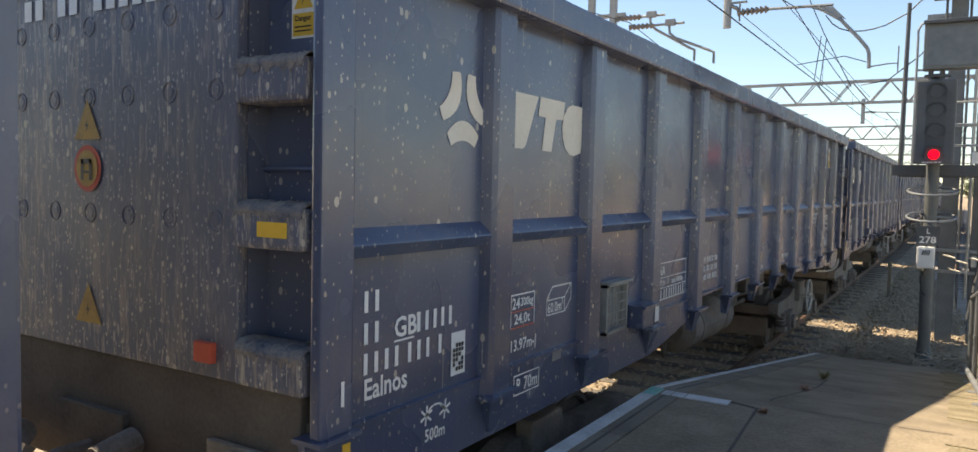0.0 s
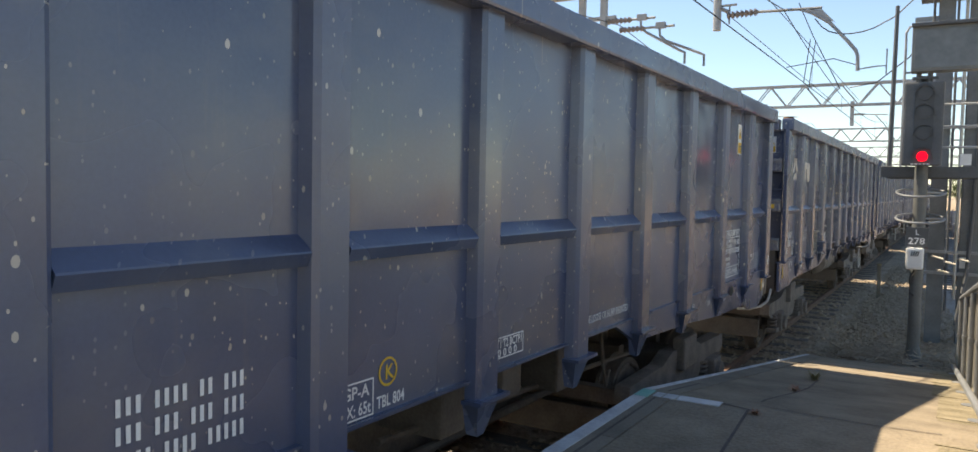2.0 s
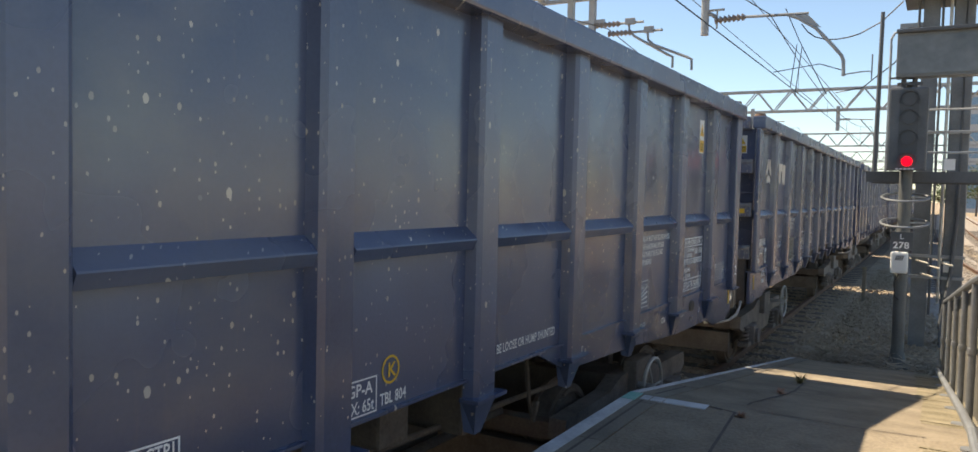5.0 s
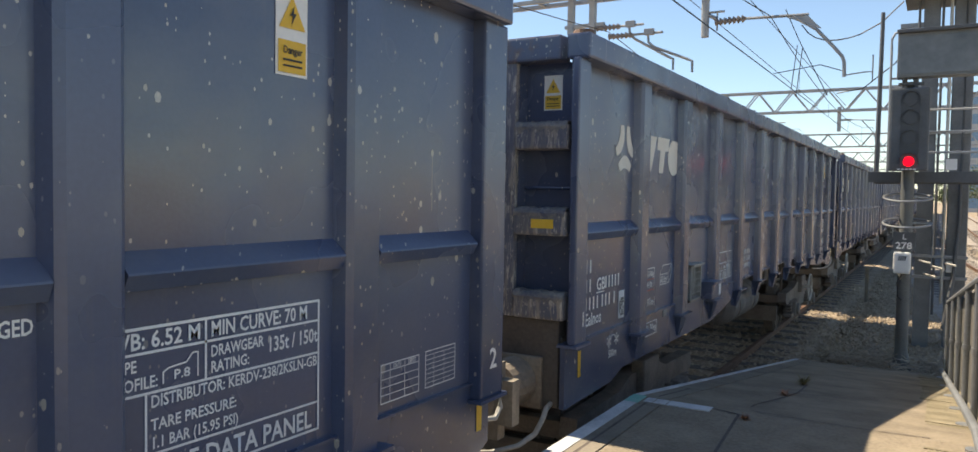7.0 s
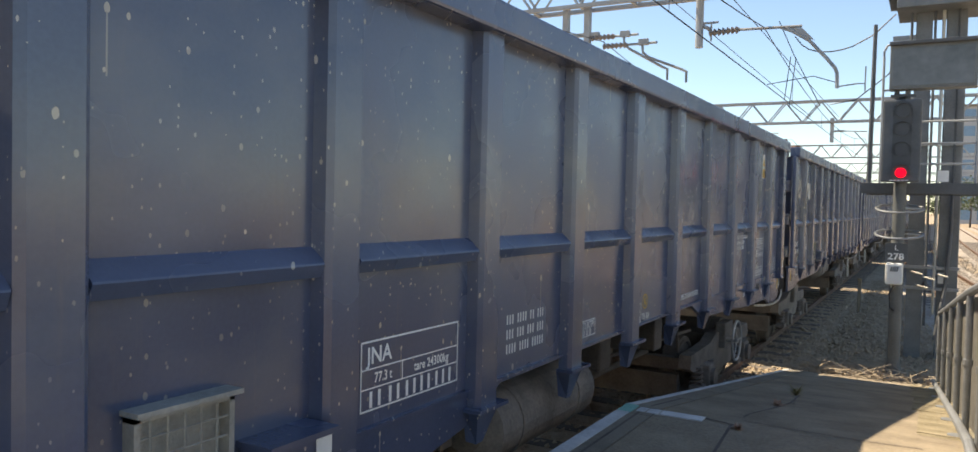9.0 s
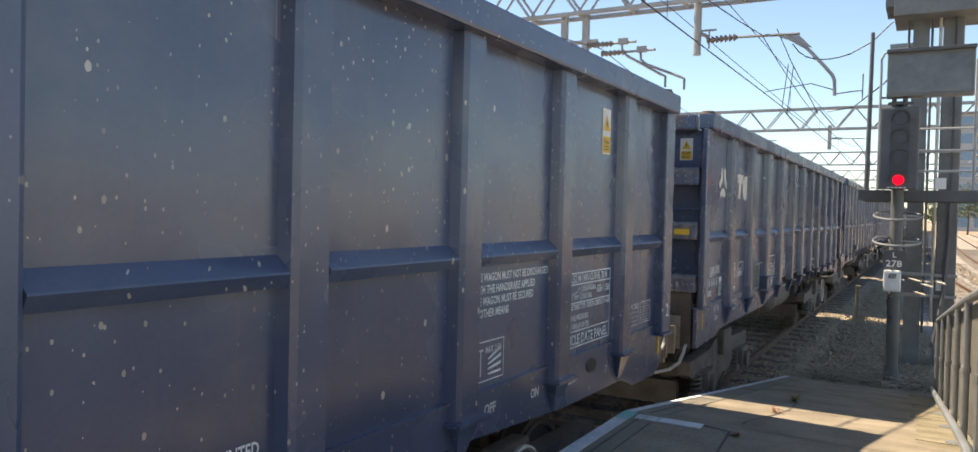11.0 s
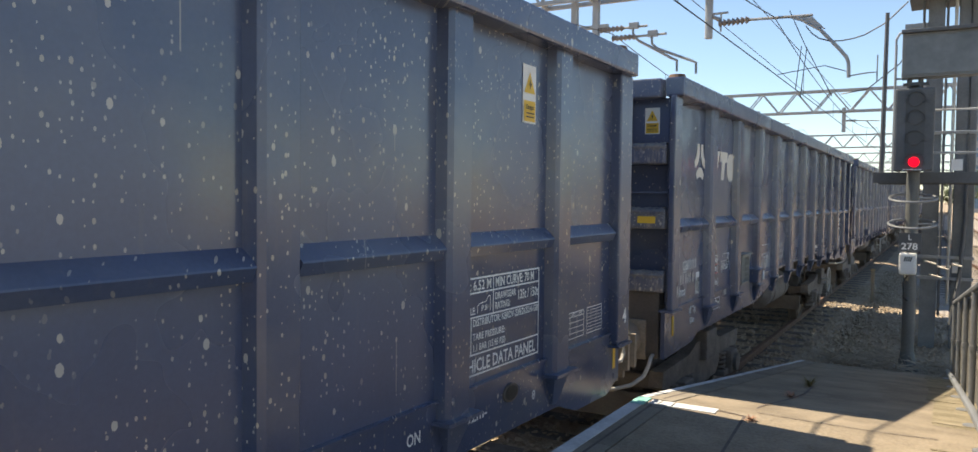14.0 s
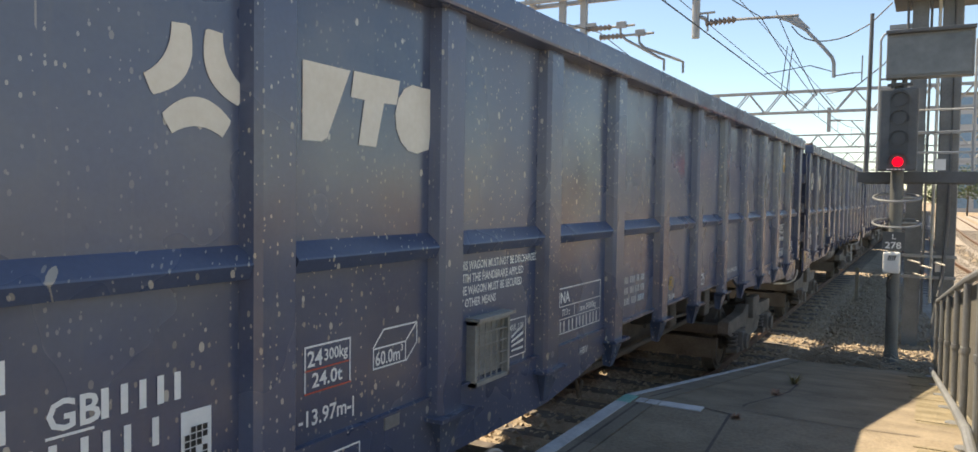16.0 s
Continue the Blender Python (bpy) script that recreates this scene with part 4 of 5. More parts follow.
def rail_mesh_path(path):
    bm = B()
    prof = [(-0.07, -0.155), (0.07, -0.155), (0.07, -0.145), (0.01, -0.12), (0.01, -0.04), (0.036, -0.03), (0.036, -0.004), (0.03, 0.0), (-0.03, 0.0), (-0.036, -0.004), (-0.036, -0.03), (-0.01, -0.04), (-0.01, -0.12), (-0.07, -0.145)]
    rings = [[bm.verts.new((x + a, y, z)) for a, z in prof] for x, y in path]
    n = len(prof)
    for a, b in zip(rings, rings[1:]):
        for k in range(n):
            bm.faces.new((a[k], a[(k + 1) % n], b[(k + 1) % n], b[k]))
    return bm


def track(path, label, bed):
    """Rails, sleepers and ballast bed along a path of the track's middle line."""
    t = thing("railway_track", label, "railway track", "tracks", "structure")
    for s in (-0.7525, 0.7525):
        part("rail", rail_mesh_path([(x + s, y) for x, y in path]), RUST_RAIL, t, "brown rusty rail")
    bm = B()
    rows = [[bm.verts.new((x + a, y, z)) for a, z in ((-2.0, -0.24), (-1.5, -0.125), (1.4, -0.125), (1.9, -0.24))] for x, y in path]
    for a, b in zip(rows, rows[1:]):
        for k in range(3):
            bm.faces.new((a[k], a[k + 1], b[k + 1], b[k]))
    part("ballast_bed", bm, bed, t)
    return t


MAIN = track([(TRACK_X, y) for y in (-60, -20, 0, 10, 20, 40, 80, 160, 400)], "straight running line on brown ballast beneath the train", BALLAST)


def side_path(a):
    pts = []
    for k in range(76):
        # Starts behind the eye; that unseen stretch is added to bounce sunlight.
        y = -38 + k * 2.5
        lin = a - 0.1 * y
        pts.append((lin if y < 30 else a - 3.0 - 0.1 * 14 * (1 - math.exp(-(y - 30) / 14)), y))
    return pts


SIDE = [track(side_path(a), "sunlit curving track on pale ballast", PALE_BALLAST) for a in (3.5, 7.2, 11.0, 14.8)]


def sleeper_mesh():
    return box(B(), -1.25, 1.25, -0.12, 0.12, -0.23, -0.115, 0.012)


def platform():
    p = thing("platform", "worn asphalt station platform end ramping down to the track", "platform", kind="structure")
    ys = [-14.0, -6.0, 0.0, 2.0, 3.5, KINK, 6.5, 8.0, 9.5, 11.0, END_Y]
    bm = B()
    rows = []
    for y in ys:
        z = top_z(y)
        rows.append([bm.verts.new(q) for q in ((EDGE + 0.25, y, z), (-0.03, y, z), (fence_x(y) + 0.5, y, z), (fence_x(y) + 0.5, y, -0.3), (EDGE + 0.25, y, -0.3))])
    for a, b in zip(rows, rows[1:]):
        for k in (0, 1, 2):
            bm.faces.new((a[k], b[k], b[k + 1], a[k + 1])[::-1])
    bm.faces.new(rows[-1][::-1])
    bm.faces.new(rows[0])
    bmesh.ops.recalc_face_normals(bm, faces=bm.faces)
    part("asphalt", bm, ASPHALT, p)
    bm = B()
    for y0, y1 in zip(ys, ys[1:]):
        prism(bm, [(y0, top_z(y0) - 0.09), (y1, top_z(y1) - 0.09), (y1, -0.3), (y0, -0.3)], 'x', EDGE + 0.06, EDGE + 0.25)
    part("platform_wall", bm, BRICK, p, "dark brick platform face")
    y = -14.0
    while y < END_Y - 0.2:
        y1 = min(y + 0.9, END_Y)
        if y < KINK < y1:
            y1 = KINK
        bm = B()
        prism(bm, [(y + 0.004, top_z(y) - 0.085), (y1 - 0.004, top_z(y1) - 0.085), (y1 - 0.004, top_z(y1) + 0.003), (y + 0.004, top_z(y) + 0.003)], 'x', EDGE, EDGE + 0.242)
        part("coping_slab", bm, SLAB, p)
        y = y1
    bm = B()
    for y0, y1 in zip(ys, ys[1:]):
        prism(bm, [(y0, top_z(y0)), (y1, top_z(y1)), (y1, top_z(y1) + 0.007), (y0, top_z(y0) + 0.007)], 'x', EDGE + 0.005, EDGE + (0.095 if y1 <= KINK else 0.06))
    part("edge_line", bm, LINEW, p, "worn white edge line")
    bm = B()
    for x0, x1 in ((-1.68, -1.62), (-1.61, -1.53), (-1.52, -1.24)):
        box(bm, x0, x1, KINK - 0.13, KINK - 0.02, PZ - 0.02, PZ + 0.006)
    part("cross_line", bm, LINEW, p, "broken white line across the platform")
    part("teal_tag", box(B(), -1.79, -1.70, KINK - 0.19, KINK + 0.0, PZ, PZ + 0.0095), TEAL, p, "small teal painted mark")
    rnd = random.Random(4)
    y = 2.2
    while y < END_Y - 0.5:
        ln = rnd.uniform(1.1, 1.9)
        bm = B()
        x0 = fence_x(y) - 0.30 + rnd.uniform(-0.02, 0.02)
        prism(bm, [(y, top_z(y) - 0.05), (y + ln - 0.015, top_z(y + ln) - 0.05), (y + ln - 0.015, top_z(y + ln) + 0.005), (y, top_z(y) + 0.005)], 'x', x0, fence_x(y) + 0.4)
        part("kerb_slab", bm, SAND, p, "sandy worn kerb slab" if y < 2.3 else "")
        y += ln
    # cracks in the asphalt
    for path in ([(-1.06, 2.2), (-1.03, 3.4), (-1.0, 4.1), (-1.06, 5.0), (-1.07, 5.6), (-1.0, 6.4), (-0.98, 6.9), (-1.03, 7.8)], [(-1.65, 2.0), (-1.648, 3.5), (-1.652, KINK - 0.15)], [(-1.65, KINK + 0.1), (-1.65, 6.0)], [(-1.24, KINK - 0.04), (-1.02, KINK - 0.1)], [(-1.02, KINK + 0.1), (-0.7, KINK + 0.05), (-0.35, KINK + 0.02), (0.0, KINK + 0.08)], [(-1.35, 6.9), (-1.0, 6.8), (-0.6, 6.95)]):
        bm = B()
        for (xa, ya), (xb, yb) in zip(path, path[1:]):
            d = Vector((xb - xa, yb - ya)).normalized()
            nx, ny = -d.y * 0.009, d.x * 0.009
            vs = [bm.verts.new((x, yy, top_z(yy) + 0.004)) for x, yy in ((xa + nx, ya + ny), (xb + nx, yb + ny), (xb - nx, yb - ny), (xa - nx, ya - ny))]
            bm.faces.new(vs)
        part("crack", bm, BRICK, p, "dark crack with dirt in it")
    return p


PLATFORM = platform()


def fence():
    f = thing("platform_fence", "grey sheet fence on tubular posts along the ramp", "fence")
    ys = [1.2, 2.6, 3.8, 5.0, 6.15, 7.3, 8.6, 10.0, 11.6]
    for y in ys:
        x, z = fence_x(y), top_z(y)
        part("post", rod(rod(B(), (x, y, z - 0.05), (x, y, z + 1.0), 0.024, 10), (x, y, z + 0.5), (x, y, z + 0.54), 0.032, 10), GALV, f)
        bm = B()
        rod(bm, (x - 0.05, y, z), (x - 0.05, y, z + 0.014), 0.055, 14)
        part("foot_plate", bm, GALV, f)
    part("top_tube", tube(B(), [(fence_x(y), y, top_z(y) + 1.0) for y in [0.2] + ys], 0.03, 10), GALV, f)
    part("bottom_tube", tube(B(), [(fence_x(y) - 0.05, y, top_z(y) + 0.11) for y in [0.2] + ys], 0.028, 10), GALV, f)
    for a, b in zip(ys, ys[1:]):
        bm = B()
        cols = []
        for k in range(29):
            u = a + (b - a) * k / 28
            x = fence_x(u) + 0.045 + 0.012 * (k % 4 in (1, 2))
            cols.append([bm.verts.new((x, u, top_z(u) + 0.05)), bm.verts.new((x, u, top_z(u) + 0.98))])
        for p, q in zip(cols, cols[1:]):
            bm.faces.new((p[0], q[0], q[1], p[1]))
        bmesh.ops.solidify(bm, geom=list(bm.faces), thickness=0.006)
        part("sheet", bm, FENCEM, f)
    return f


fence()


# ---- signal and its steelwork ----
def tilted_hoop(c):
    bm = ring(B(), (0, 0, 0), 0.31, 0.017, 'z', 32)
    bmesh.ops.transform(bm, matrix=pose(*c, 11, 0, 0), verts=bm.verts)
    return bm


def signal():
    s = thing("railway_signal", "colour light railway signal showing red on a grey post", "signal")
    y = 12.6
    part("post", rod(B(), (-0.42, y + 0.15, -0.16), (-0.42, y + 0.15, 4.0), 0.085, 18), POST, s)
    part("base_plate", box(rod(B(), (-0.42, y + 0.15, -0.15), (-0.42, y + 0.15, 0.1), 0.13, 14, 0.09), -0.6, -0.24, y - 0.03, y + 0.33, -0.16, -0.12, 0.01), POST, s)
    head = part("signal_head", box(B(), -0.67, -0.17, y - 0.1, y + 0.1, 2.72, 3.90, 0.03), SIGNAL, s, "matt black signal head")
    for k, z in enumerate((2.85, 3.17, 3.46, 3.72)):
        part("lens", rod(B(), (-0.41, y - 0.1, z), (-0.41, y - 0.125, z), 0.068 if k == 0 else 0.085, 24), REDLIGHT if k == 0 else DARKLENS, head, "lit red lens" if k == 0 else "unlit dark lens")
        bm = B()
        for j in range(15):
            a, b = math.radians(-20 + j * 220 / 15), math.radians(-20 + (j + 1) * 220 / 15)
            r = 0.125
            vs = [bm.verts.new((-0.41 + r * math.cos(q), yy, z + r * math.sin(q))) for q, yy in ((a, y - 0.1), (b, y - 0.1), (b, y - 0.1 - 0.03), (a, y - 0.1 - 0.03))]
            bm.faces.new(vs)
        bmesh.ops.remove_doubles(bm, verts=bm.verts, dist=0.0005)
        bmesh.ops.solidify(bm, geom=list(bm.faces), thickness=0.004)
        part("hood", bm, DARKLENS, head)
    face = [(-0.53, 2.95), (-0.29, 2.95), (-0.29, 3.76)] + [(-0.41 + 0.12 * math.cos(a * 0.3142), 3.76 + 0.12 * math.sin(a * 0.3142)) for a in range(1, 10)] + [(-0.53, 3.76)]
    part("recess_panel", prism(B(), face, 'y', y - 0.106, y - 0.099), DARKLENS, head)
    for k in range(5):
        part("label_dash", box(B(), -0.55 + k * 0.05, -0.515 + k * 0.05, y - 0.108, y - 0.099, 2.735, 2.75), WHITE, head)
    ind = part("route_indicator", box(B(), -0.60, 0.48, y - 0.12, y + 0.14, 4.04, 4.70, 0.015), SIGNAL_GREY, s, "grey theatre route indicator box")
    part("indicator_face", box(B(), -0.56, 0.44, y - 0.135, y - 0.119, 4.08, 4.62, 0.004), surface("indicator_glass", (0.10, 0.115, 0.12), (0.2, 0.215, 0.22), 0.35, 0, 1.6, 10, 0), ind, "dull grey indicator screen")
    part("indicator_lip", box(B(), -0.61, 0.49, y - 0.2, y - 0.11, 4.66, 4.71, 0.008), SIGNAL, ind)
    for x in (-0.5, -0.36):
        part("mounting", rod(B(), (x, y + 0.02, 3.88), (x, y + 0.02, 4.06), 0.035, 10), SIGNAL, s)
    part("mounting_bar", box(B(), -0.58, -0.25, y - 0.03, y + 0.03, 3.94, 3.98, 0.008), SIGNAL, s)
    plate = part("number_plate", box(B(), -0.575, -0.285, y + 0.03, y + 0.055, 1.57, 1.84, 0.004), SIGNAL, s, "black signal number plate")
    for txt, x, z, h in (("L", -0.455, 1.735, 0.075), ("278", -0.54, 1.60, 0.095)):
        bm = lettering(txt, h, 0, 0, width=0.21 if txt == "278" else None)
        ob = part("letters", bm, WHITE, plate)
        ob.matrix_basis = pose(x, y + 0.026, z, 0, 0, -90)
    box_ = part("telephone_box", box(B(), -0.56, -0.335, y - 0.06, y + 0.07, 1.24, 1.55, 0.03), surface("white_plastic", (0.66, 0.66, 0.64), (0.78, 0.78, 0.75), 0.45), s, "white signal post telephone box")
    bm = B()
    for k in range(4):
        prism(bm, [(-0.50 + k * 0.026, 1.43), (-0.485 + k * 0.026, 1.43), (-0.465 + k * 0.026, 1.50), (-0.48 + k * 0.026, 1.50)], 'y', y - 0.064, y - 0.059)
    part("stripes", bm, BLACK, box_)
    for z in (2.34, 1.97):
        part("hoop", tilted_hoop((-0.41, y + 0.1, z)), GALV, s, "pale steel safety hoop")
        part("hoop_arm", rod(B(), (-0.41, y + 0.15, z), (-0.12, y + 0.15, z), 0.014, 8), PIPE, s)
    part("loop_cable", tube(B(), [(-0.44, y + 0.05, 1.24), (-0.5, y + 0.03, 1.1), (-0.49, y + 0.04, 0.9), (-0.44, y + 0.06, 0.85)], 0.012, 6), BLACK, s)
    return s


signal()


def access_frame():
    a = thing("access_platform", "dark steel signal access platform with handrails", "access platform")
    y0, y1 = 12.95, 14.1
    bm = B()
    for k in range(8):
        box(bm, -0.95, 0.62, y0 + k * 0.145, y0 + k * 0.145 + 0.12, 2.66, 2.70)
    part("deck", bm, OHL, a)
    part("edge_beam", box(B(), -0.95, 0.62, y0 - 0.05, y0, 2.56, 2.72, 0.005), SIGNAL, a)
    part("edge_beam", box(B(), -0.95, 0.62, y1, y1 + 0.05, 2.56, 2.72, 0.005), SIGNAL, a)
    for x in (-0.7, -0.62, 0.52, 0.6):
        part("stanchion", rod(B(), (x, y0, 2.7), (x, y0, 4.6 if x in (-0.7, 0.52) else 3.9), 0.018, 8), OHL, a)
    for z in (3.0, 3.3, 3.62, 4.1):
        part("handrail", rod(B(), (-0.7, y0 + 0.02, z), (0.6, y0 + 0.02, z), 0.016, 8), OHL, a)
        part("handrail", rod(B(), (0.6, y0, z - 0.02), (0.6, y1, z - 0.02), 0.016, 8), OHL, a)
    part("corner_loop", tube(B(), [(-0.7, y0, 4.5), (-0.7, y0, 4.68), (-0.66, y0, 4.76), (-0.58, y0, 4.78)], 0.018, 8), OHL, a)
    part("warning_plate", box(B(), 0.05, 0.19, y0 - 0.07, y0 - 0.055, 2.74, 2.9), WHITE, a)
    part("aerial_pole", rod(B(), (-0.92, 14.05, 2.6), (-0.9, 14.05, 5.32), 0.04, 10, 0.03), SIGNAL, a, "tall dark pole")
    return a


access_frame()


def column():
    c = thing("gantry_column", "twin grey steel columns carrying the overhead line gantry", "column")
    y = 14.8
    part("shaft", box(box(B(), -0.34, -0.10, y, y + 0.02, -0.2, 7.8), -0.34, -0.10, y + 0.28, y + 0.3, -0.2, 7.8), COLUMN, c)
    part("web", box(B(), -0.235, -0.205, y + 0.02, y + 0.28, -0.2, 7.8), COLUMN, c)
    part("shaft", box(B(), 0.10, 0.40, y, y + 0.3, -0.2, 7.8, 0.02), COLUMN, c)
    part("conduit", rod(B(), (0.06, y - 0.05, 0.6), (0.06, y - 0.05, 7.0), 0.025, 8), PIPE, c)
    part("conduit", rod(B(), (-0.06, y - 0.03, 0.4), (-0.06, y - 0.03, 7.0), 0.02, 8), SIGNAL, c)
    part("conduit", rod(B(), (-0.4, y - 0.03, 0.4), (-0.4, y - 0.03, 7.0), 0.02, 8), SIGNAL, c)
    for z in (1.0, 1.35, 3.4, 5.1):
        part("clamp", box(B(), -0.42, 0.42, y - 0.07, y - 0.01, z, z + 0.05), GALV, c)
    for x, z in ((-0.28, 1.3), (-0.1, 1.22), (0.08, 1.28), (-0.2, 1.08)):
        part("cable_bracket", rod(B(), (x, y - 0.05, z), (x + 0.18, y - 0.25, z - 0.03), 0.016, 6), PIPE, c)
    part("cable_bundle", tube(B(), [(0.28, y - 0.06, 7), (0.28, y - 0.06, 2.0), (0.22, y - 0.1, 1.0), (0.1, y - 0.2, 0.2)], 0.03, 8), SIGNAL, c)
    part("notice_plate", box(B(), 0.12, 0.26, y - 0.03, y - 0.015, 1.12, 1.3), WHITE, c)
    part("head_frame", box(box(B(), -0.62, 2.4, y - 0.5, y + 0.7, 5.62, 5.98, 0.01), -0.75, -0.55, y - 0.4, y + 0.5, 5.8, 6.2), COLUMN, c)
    part("bracket", box(B(), -0.68, -0.34, y + 0.05, y + 0.12, 5.2, 5.27), GALV, c)
    return c


column()


def insulator(bm, p, q, r, n):
    p, q = Vector(p), Vector(q)
    d = (q - p) / n
    rod(bm, p, q, r * 0.45, 8)
    for k in range(n):
        rod(bm, p + d * (k + 0.2), p + d * (k + 0.75), r, 12, r * 0.6)


def truss(bm, x0, x1, y, z0, z1, step, r=0.045, deep=0.5):
    for yy in (y - deep / 2, y + deep / 2):
        for z in (z0, z1):
            box(bm, x0, x1, yy - r, yy + r, z - r, z + r)
        x, k = x0, 0
        while x < x1 - 0.05:
            xb = min(x + step, x1)
            rod(bm, (x, yy, z0 if k % 2 == 0 else z1), (xb, yy, z1 if k % 2 == 0 else z0), r * 0.7, 6)
            x, k = xb, k + 1
    x = x0
    while x < x1:
        box(bm, x - r * 0.6, x + r * 0.6, y - deep / 2, y + deep / 2, z0 - r * 0.6, z0 + r * 0.6)
        x += step * 2


def near_gantry():
    g = thing("overhead_gantry", "grey lattice overhead line gantry across the tracks", "gantry", "gantries")
    y = 17.0
    bm = B()
    truss(bm, -16.0, 0.3, y, 6.92, 7.75, 0.62)
    part("lattice_beam", bm, OHL, g)
    part("leg", box(B(), -16.3, -15.9, y - 0.3, y + 0.3, -0.2, 7.8), OHL, g)
    part("drop_tube", rod(B(), (-4.56, y, 7.0), (-4.56, y, 5.78), 0.085, 14), OHL, g)
    arm = part("cantilever", rod(rod(B(), (-3.75, y, 6.1), (-2.45, y, 6.06), 0.03, 8), (-4.5, y, 6.25), (-4.3, y, 6.15), 0.04, 8), GALV, g)
    bm = B()
    insulator(bm, (-4.35, y, 6.08), (-3.7, y, 6.1), 0.085, 7)
    part("insulator", bm, PORCELAIN, arm)
    part("stay", rod(rod(B(), (-4.5, y, 6.3), (-4.15, y, 6.3), 0.025, 8), (-4.3, y, 5.9), (-4.3, y, 6.3), 0.02, 8), OHL, arm)
    part("registration_arm", tube(B(), [(-2.75, y, 6.05), (-2.6, y, 5.95), (-2.3, y, 5.75), (-1.95, y, 5.35), (-1.8, y, 5.16), (-1.76, y, 5.05), (-1.75, y, 4.75)], 0.036, 8), OHL, arm)
    part("registration_bracket", prism(B(), [(-2.9, 6.05), (-2.45, 6.02), (-2.2, 5.75), (-2.5, 5.88)], 'y', y - 0.02, y + 0.02), OHL, arm)
    part("steady_arm", tube(B(), [(-1.75, y, 4.78), (-1.4, y, 4.82), (-1.25, y, 4.82), (-1.24, y, 4.65), (-1.24, y, 5.15)], 0.014, 6), OHL, arm)
    for x in (-7.75, -7.2):
        part("drop_post", box(B(), x - 0.07, x + 0.07, y - 0.07, y + 0.07, 6.1 if x < -7.5 else 6.0, 6.95), OHL, g)
    part("cross_bar", box(B(), -7.9, -6.9, y - 0.05, y + 0.05, 6.25, 6.33), OHL, g)
    for z, xa, xb, tip in ((6.2, -7.1, -5.95, (-5.25, 5.2)), (5.98, -6.8, -5.5, (-4.82, 5.12))):
        arm2 = part("cantilever", rod(B(), (xa + 0.5, y, z), (xb, y, z), 0.028, 8), GALV, g)
        bm = B()
        insulator(bm, (xa, y, z), (xa + 0.6, y, z), 0.075, 6)
        part("insulator", bm, PORCELAIN, arm2)
        x0 = xb - 0.35
        part("registration_arm", tube(B(), [(x0, y, z + 0.02), (x0 + 0.02, y, z - 0.2), (x0 + 0.15, y, z - 0.32), (tip[0] - 0.12, y, tip[1] + 0.22), (tip[0], y, tip[1] + 0.16), (tip[0], y, tip[1] - 0.08)], 0.03, 8), GALV, arm2)
        part("clamp", box(B(), x0 - 0.08, x0 + 0.14, y - 0.05, y + 0.05, z - 0.04, z + 0.1, 0.01), OHL, arm2)
    return g


near_gantry()


def far_gantry(y, z0, z1, x0, x1):
    g = thing("overhead_gantry", "distant grey lattice overhead line gantry", "gantry", "gantries")
    bm = B()
    truss(bm, x0, x1, y, z0, z1, (z1 - z0) * 0.8, 0.05)
    part("lattice_beam", bm, OHL, g)
    for x in (x0, x1):
        part("leg", box(B(), x - 0.2, x + 0.2, y - 0.25, y + 0.25, -0.2, z1 + 0.1), OHL, g)
    for x in (TRACK_X - 1.6, -9.2):
        post = part("drop_post", box(B(), x - 0.09, x + 0.09, y - 0.09, y + 0.09, z0 - 1.1, z0 + 0.2), OHL, g)
        bm = B()
        insulator(bm, (x, y, z0 - 0.5), (x + 0.6, y, z0 - 0.5), 0.08, 5)
        rod(bm, (x + 0.6, y, z0 - 0.5), (x + 1.7, y, z0 - 0.55), 0.03, 6)
        tube(bm, [(x + 1.1, y, z0 - 0.55), (x + 1.5, y, z0 - 1.0), (x + 1.75, y, z0 - 1.35), (x + 1.75, y, z0 - 1.6)], 0.03, 6)
        part("cantilever", bm, OHL, post)
    return g


for gy, h in ((45.0, 0.0), (76.0, 0.0), (106.0, 0.0), (138.0, 0.1), (170.0, 0.0), (205.0, 0.1), (240.0, 0.0), (280.0, 0.0)):
    far_gantry(gy, 7.0 + h, 8.12 + h, -26.0, 11.0)


def sag(x0, z0, x1, z1, y0, y1, drop, n=12):
    return [(x0 + (x1 - x0) * k / n, y0 + (y1 - y0) * k / n, z0 + (z1 - z0) * k / n - drop * 4 * (k / n) * (1 - k / n)) for k in range(n + 1)]


